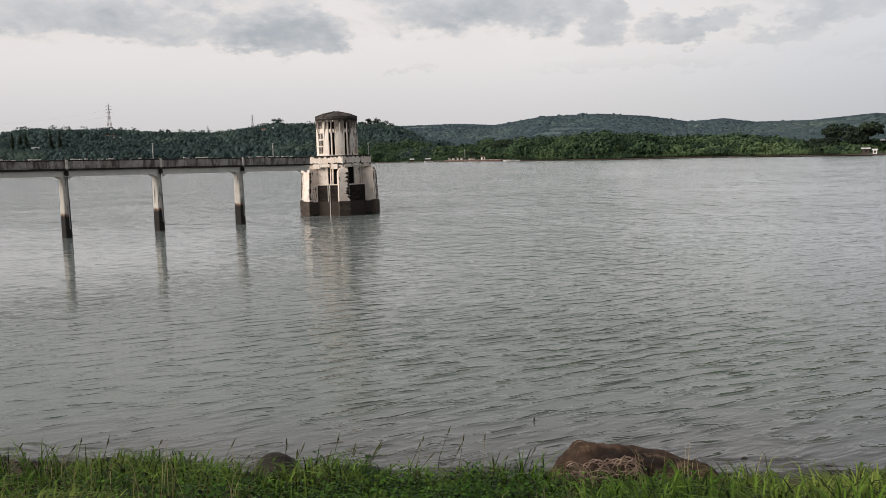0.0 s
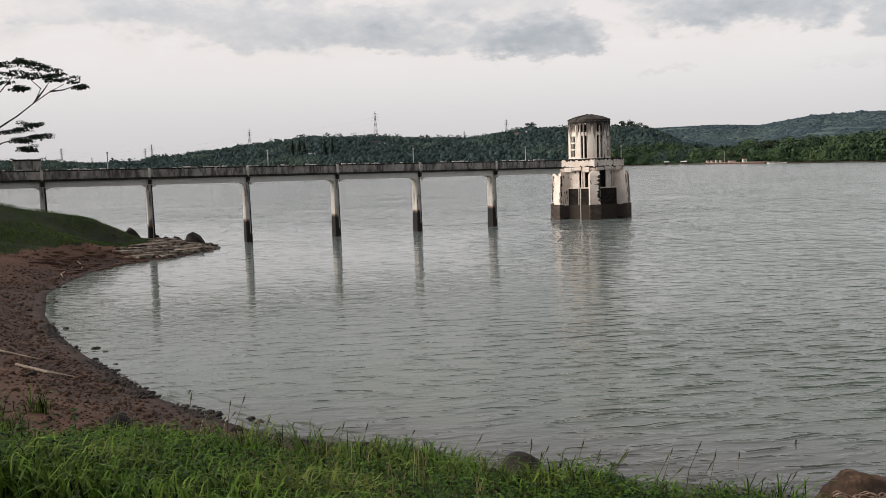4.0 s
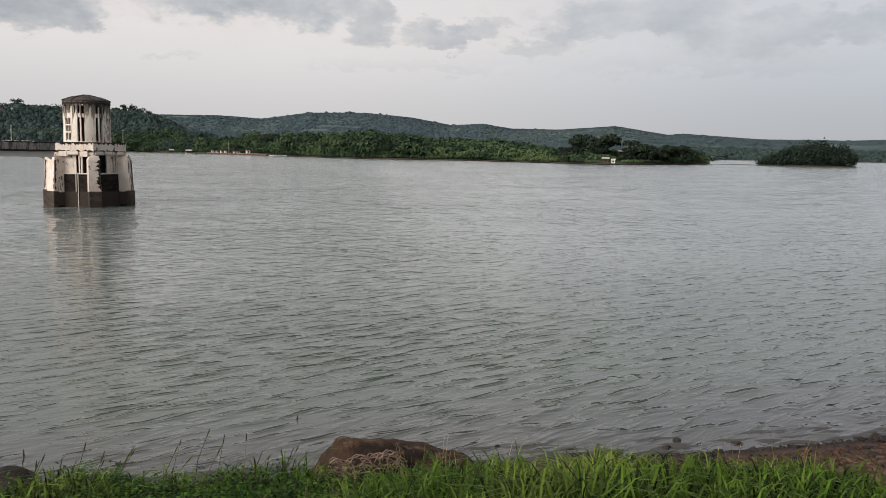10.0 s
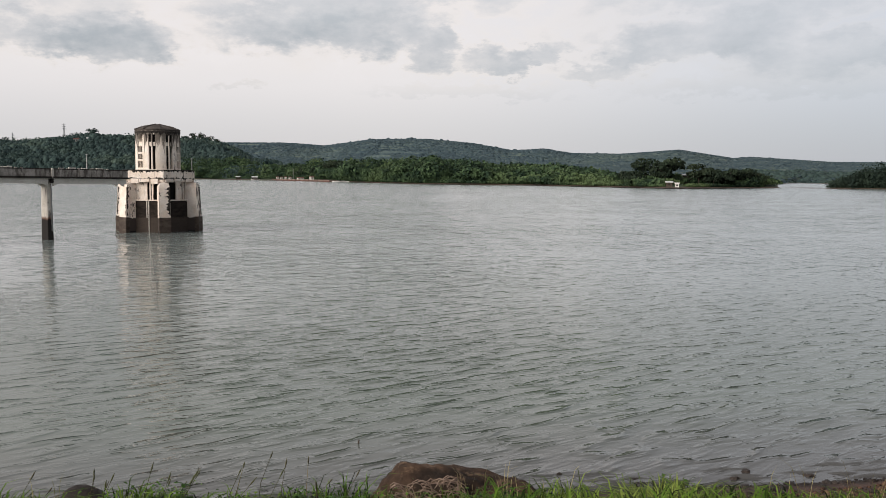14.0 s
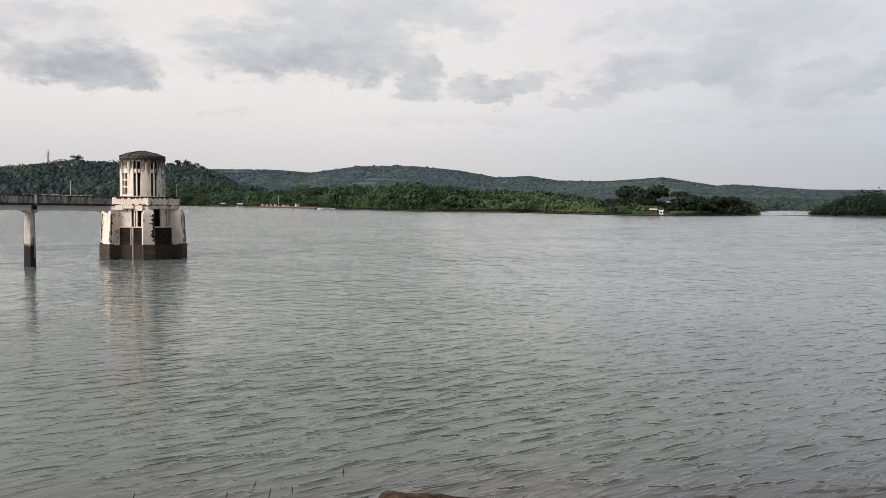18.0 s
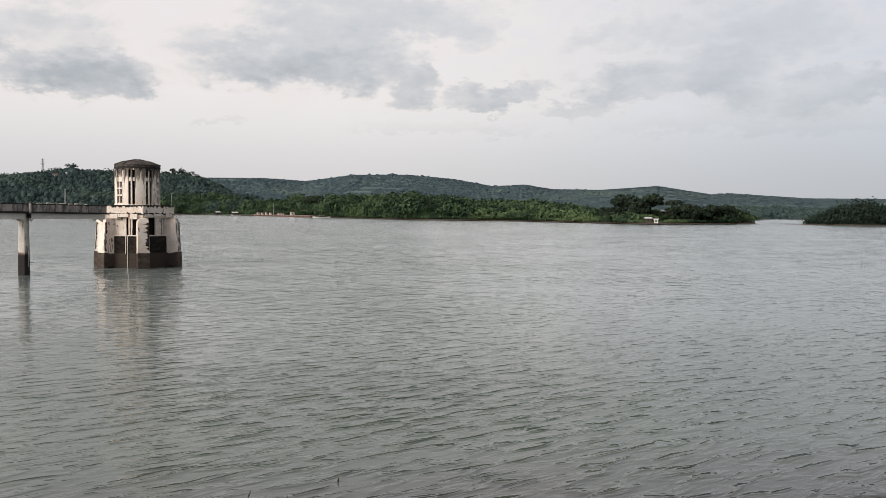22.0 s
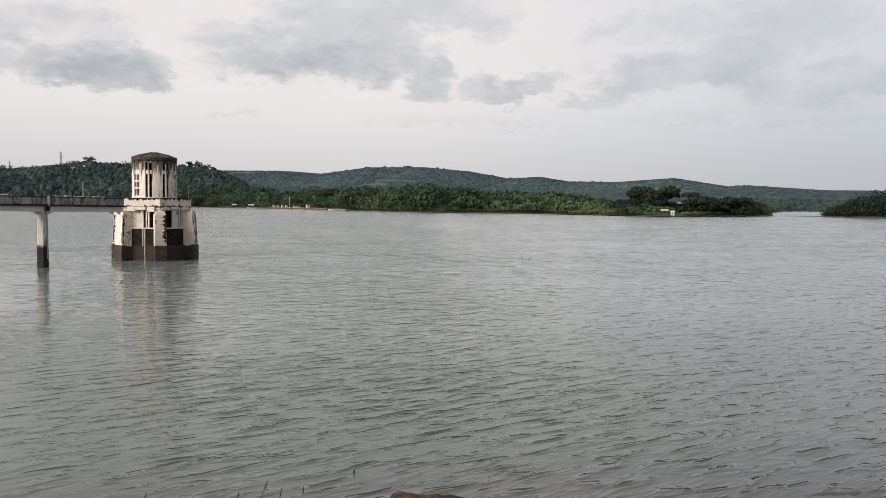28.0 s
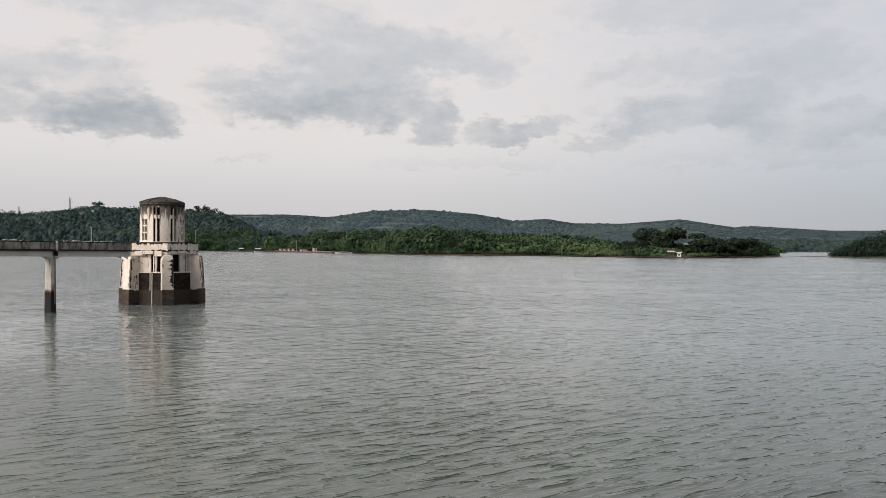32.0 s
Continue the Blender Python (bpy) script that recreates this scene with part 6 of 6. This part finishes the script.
def build_grass():
    x, y = on_turf(84000, -20, 12, 7.5, 16.0, 1, 0.35)
    keep = np.hypot((x + 2.95) / 0.75, (y - 14.3) / 1.3) > 1          # shorter growth before the small boulder
    keep &= (x < 4.0) | (waves(x, y, 1.6, 12) > -0.1 + 0.35 * smooth(4.0, 6.5, x))          # it thins out into clumps towards the stones
    keep |= (x > 4.0) & (y < 9.8)
    x, y = x[keep], y[keep]
    blades("grass", "lush green grass covering the bank", x, y, 0.48, 0.018, M_GRASS, 2, 1.25)
    # taller arching clumps along the lower edge of the turf
    rng = np.random.default_rng(33)
    cx = rng.uniform(-10.5, 5.2, 70)
    cy = np.interp(cx, [-12, -9.3, -5.4, -3, 5, 7, 9], [11.6, 13.5, 14.1, 14.2, 13.9, 13.2, 12.2]) + rng.uniform(-1.6, 0.35, 70)
    n = 34
    x, y = np.repeat(cx, n) + rng.normal(0, 0.13, 70 * n), np.repeat(cy, n) + rng.normal(0, 0.11, 70 * n)
    keep = (shore_distance(x, y) > 0.4) & (np.hypot((x - 3.2) / 1.7, (y - 14.6) / 1.1) > 1) & (np.hypot((x + 2.9) / 0.9, (y - 14.3) / 1.6) > 1)
    blades("tall_grass", "clumps of tall arching grass blades on the bank", x[keep], y[keep], 0.62, 0.013, M_GRASS, 34, 1.1)
    x, y = on_turf(22000, -24, 22, -8, 8.5, 2)
    blades("grass", "grass on the upper bank", x, y, 0.26, 0.012, M_GRASS, 3, 0.8)
    x, y = on_turf(42000, -60, -39, 38, 66, 3, 0.45)
    blades("grass", "short green grass on the embankment by the bridge", x, y, 0.13, 0.028, M_TURF, 4, 1.0)
    x, y = on_turf(30000, -46, -20, 8, 40, 4)
    blades("grass", "grass on the bank beside the cove", x, y, 0.32, 0.025, M_TURF, 5, 0.8)
    x, y = on_turf(5000, 10, 30, 0, 12, 5, 0.3)
    blades("grass", "thin grass above the stony shore", x, y, 0.28, 0.010, M_GRASS, 6, 0.7)
    # sparse tufts running down to the stones
    rng = np.random.default_rng(9)
    cx = np.concatenate([[5.9, 6.15, 6.4, 6.6, 6.3, 8.1, 8.3, 8.9, 9.2, 7.3], rng.uniform(-16, -8, 22)])
    cy = np.concatenate([[12.8, 12.9, 12.95, 12.8, 12.5, 12.0, 11.8, 11.7, 11.5, 12.1], np.interp(cx[10:], [-16, -8], [12.4, 14.6]) + rng.normal(0, 0.7, 22)])
    x, y = np.repeat(cx, 60) + rng.normal(0, 0.16, 60 * len(cx)), np.repeat(cy, 60) + rng.normal(0, 0.14, 60 * len(cx))
    keep = shore_distance(x, y) > 0.5
    blades("grass_tufts", "tufts of grass on the stony edge", x[keep], y[keep], 0.40, 0.010, M_GRASS, 10, 1.2)
    x, y = on_turf(2200, -16, 8, 9.0, 14.2, 11, 0.3)
    blades("dry_stalks", "thin dry stalks standing above the grass", x, y, 0.66, 0.006, M_DRYGRASS, 12, 0.5)
    # taller stems against the water
    rng = np.random.default_rng(14)
    sx = rng.uniform(-11, 1.5, 46)
    sy = np.interp(sx, [-12, -9.3, -5.4, -3, 5, 9], [11.8, 13.8, 14.3, 14.3, 14.0, 12.6]) + rng.uniform(-0.5, 0.35, 46)
    for k in range(46):
        h, ln, a = rng.uniform(0.6, 1.1), rng.uniform(0.05, 0.4), rng.uniform(-0.6, 0.6)
        z = z_at(sx[k], sy[k])
        bm = bmesh.new()
        tip = Vector((sx[k] + ln * math.cos(a), sy[k] + ln * math.sin(a), z + h))
        mid = Vector((sx[k] + ln * 0.35 * math.cos(a), sy[k] + ln * 0.35 * math.sin(a), z + h * 0.6))
        tube(bm, [(sx[k], sy[k], z - 0.03), mid, tip], [0.007, 0.006, 0.004], 4)
        t = part("grass_stem", bm, M_DRYGRASS if k % 5 == 0 else M_STEM, label="tall thin grass stem with a narrow seed head")
        tagged(t, category="grass stem", group="tall stems on the bank")
        bm = bmesh.new()
        d = (tip - mid).normalized()
        tube(bm, [tip - d * 0.02, tip + d * 0.06, tip + d * rng.uniform(0.1, 0.2)], [0.005, 0.014, 0.003], 5)
        part("seed_head", bm, M_STEM, t)


def build_weeds():
    rng = np.random.default_rng(21)
    x, y = on_turf(4600, -16, 5.5, 8.5, 15.2, 22, 0.4)
    patch = waves(x, y, 0.9, 31)
    keep = patch > -0.12 + 0.5 * smooth(-9, -1, x) * rng.random(len(x))
    x, y = x[keep], y[keep]
    n, k = len(x), 24
    z = ground_z(x, y)
    a = rng.uniform(0, 6.28, (n, k))
    lift = rng.uniform(0.1, 1.0, (n, k))
    hgt = (rng.uniform(0.3, 0.6, n) * np.where(rng.random(n) < 0.12, 1.45, 1.0))[:, None]
    out = 0.04 + 0.17 * rng.random((n, k))
    c = np.stack([x[:, None] + np.cos(a) * out, y[:, None] + np.sin(a) * out, z[:, None] + hgt * lift], -1)
    d = np.stack([np.cos(a), np.sin(a), rng.uniform(-0.5, 0.5, (n, k))], -1)
    s = np.stack([-np.sin(a), np.cos(a), rng.uniform(-0.3, 0.3, (n, k))], -1)
    ln = rng.uniform(0.03, 0.075, (n, k))[..., None]
    v = np.stack([c, c + d * ln * 0.5 + s * ln * 0.42, c + d * ln * 1.15 - np.array([0, 0, 0.02]), c + d * ln * 0.5 - s * ln * 0.42], 2).reshape(-1, 3)
    f = np.arange(len(v)).reshape(-1, 4)
    tagged(new("weeds", mesh_of("weeds", v, f, M_WEED)), "leafy green weeds among the grass", "weeds", kind="stuff")


def leafy_weed(x, y, tall, seed):
    rnd = random.Random(seed)
    t = empty("leafy_weed", Matrix.Translation((x, y, z_at(x, y))), "upright leafy green weed standing above the grass", "weed", "tall weeds on the bank")
    lean = Vector((rnd.uniform(-0.12, 0.12), rnd.uniform(-0.08, 0.08), 1.0)) * tall
    bm = bmesh.new()
    tube(bm, [(0, 0, -0.05), tuple(lean * 0.5), tuple(lean)], [0.009, 0.007, 0.003], 5)
    part("stem", bm, M_WEED, t)
    for k in range(26):
        f = rnd.uniform(0.25, 1.0)
        a = k * 2.4
        out = Vector((math.cos(a), math.sin(a), rnd.uniform(-0.1, 0.5)))
        side = Vector((-math.sin(a), math.cos(a), rnd.uniform(-0.2, 0.2)))
        ln = rnd.uniform(0.09, 0.17) * (1.15 - 0.5 * f)
        base = lean * f
        bm = bmesh.new()
        spine = [base + out * ln * s - Vector((0, 0, 0.35 * ln * s * s)) for s in (0.0, 0.25, 0.55, 0.85, 1.1)]
        width = (0.05, 0.28, 0.36, 0.22, 0.02)
        lft = [bm.verts.new(p + side * ln * w + Vector((0, 0, 0.12 * ln * w))) for p, w in zip(spine, width)]
        mid = [bm.verts.new(p) for p in spine]
        rgt = [bm.verts.new(p - side * ln * w + Vector((0, 0, 0.12 * ln * w))) for p, w in zip(spine, width)]
        for i in range(4):
            bm.faces.new((lft[i], lft[i + 1], mid[i + 1], mid[i])), bm.faces.new((mid[i], mid[i + 1], rgt[i + 1], rgt[i]))
        part("leaf", bm, M_WEED, t)


def build_wavelets():
    """Small waves breaking along the near shore."""
    pts = np.array(SHORE, float)
    rnd = random.Random(17)
    bm = bmesh.new()
    for k in range(120):
        u = rnd.uniform(3.6, 11.5)
        off = rnd.choice((0.08, 0.14, 0.32, 0.55, 0.9)) + rnd.uniform(-0.05, 0.05)
        n, step = rnd.randint(5, 12), 0.13
        i = int(u)
        seg = np.linalg.norm(pts[i + 1] - pts[i])
        rows = []
        for j in range(n):
            uu = u + j * step / seg
            i2 = min(int(uu), len(pts) - 2)
            f = uu - i2
            p = pts[i2] * (1 - f) + pts[i2 + 1] * f
            d = (pts[i2 + 1] - pts[i2]) / np.linalg.norm(pts[i2 + 1] - pts[i2])
            o = np.array([d[1], -d[0]])
            p = p + o * (off + 0.04 * math.sin(j * 0.9 + k))
            h = 0.052 * math.sin(math.pi * (j + 0.02) / (n - 0.96)) * (0.6 if off > 0.5 else 1.0)
            rows.append([bm.verts.new((*(p - o * 0.035), -0.004)), bm.verts.new((*p, h)), bm.verts.new((*(p + o * 0.10), -0.004))])
        for a, b in zip(rows, rows[1:]):
            for q in range(2):
                bm.faces.new((a[q], a[q + 1], b[q + 1], b[q]))
    tagged(part("wavelets", bm, M_WATER, label="small grey waves lapping along the muddy shore", smooth=True), category="water", kind="stuff")


build_grass()
build_weeds()
build_wavelets()
for k, (x, y, tall) in enumerate(((-4.94, 13.9, 0.92), (-4.7, 13.8, 0.65), (-1.42, 13.5, 0.82), (-1.2, 13.4, 0.6), (6.6, 13.1, 0.66), (-6.4, 13.6, 0.62), (-3.9, 13.6, 0.55), (-8.3, 13.2, 0.6), (6.9, 13.0, 0.55), (0.4, 13.6, 0.6), (-2.2, 13.6, 0.6),
                                (-5.3, 13.8, 0.7), (-5.8, 13.7, 0.6), (-6.9, 13.5, 0.75), (-7.5, 13.4, 0.55), (-9.0, 12.9, 0.7), (-9.6, 12.6, 0.6), (-4.3, 13.9, 0.6), (-0.4, 13.6, 0.55),
                                (-1.9, 13.9, 0.5), (-10.4, 12.0, 0.7), (-11.2, 11.6, 0.6), (5.2, 13.2, 0.5), (-6.1, 13.9, 0.5), (1.0, 13.4, 0.5))):
    leafy_weed(x, y, tall, 60 + k)
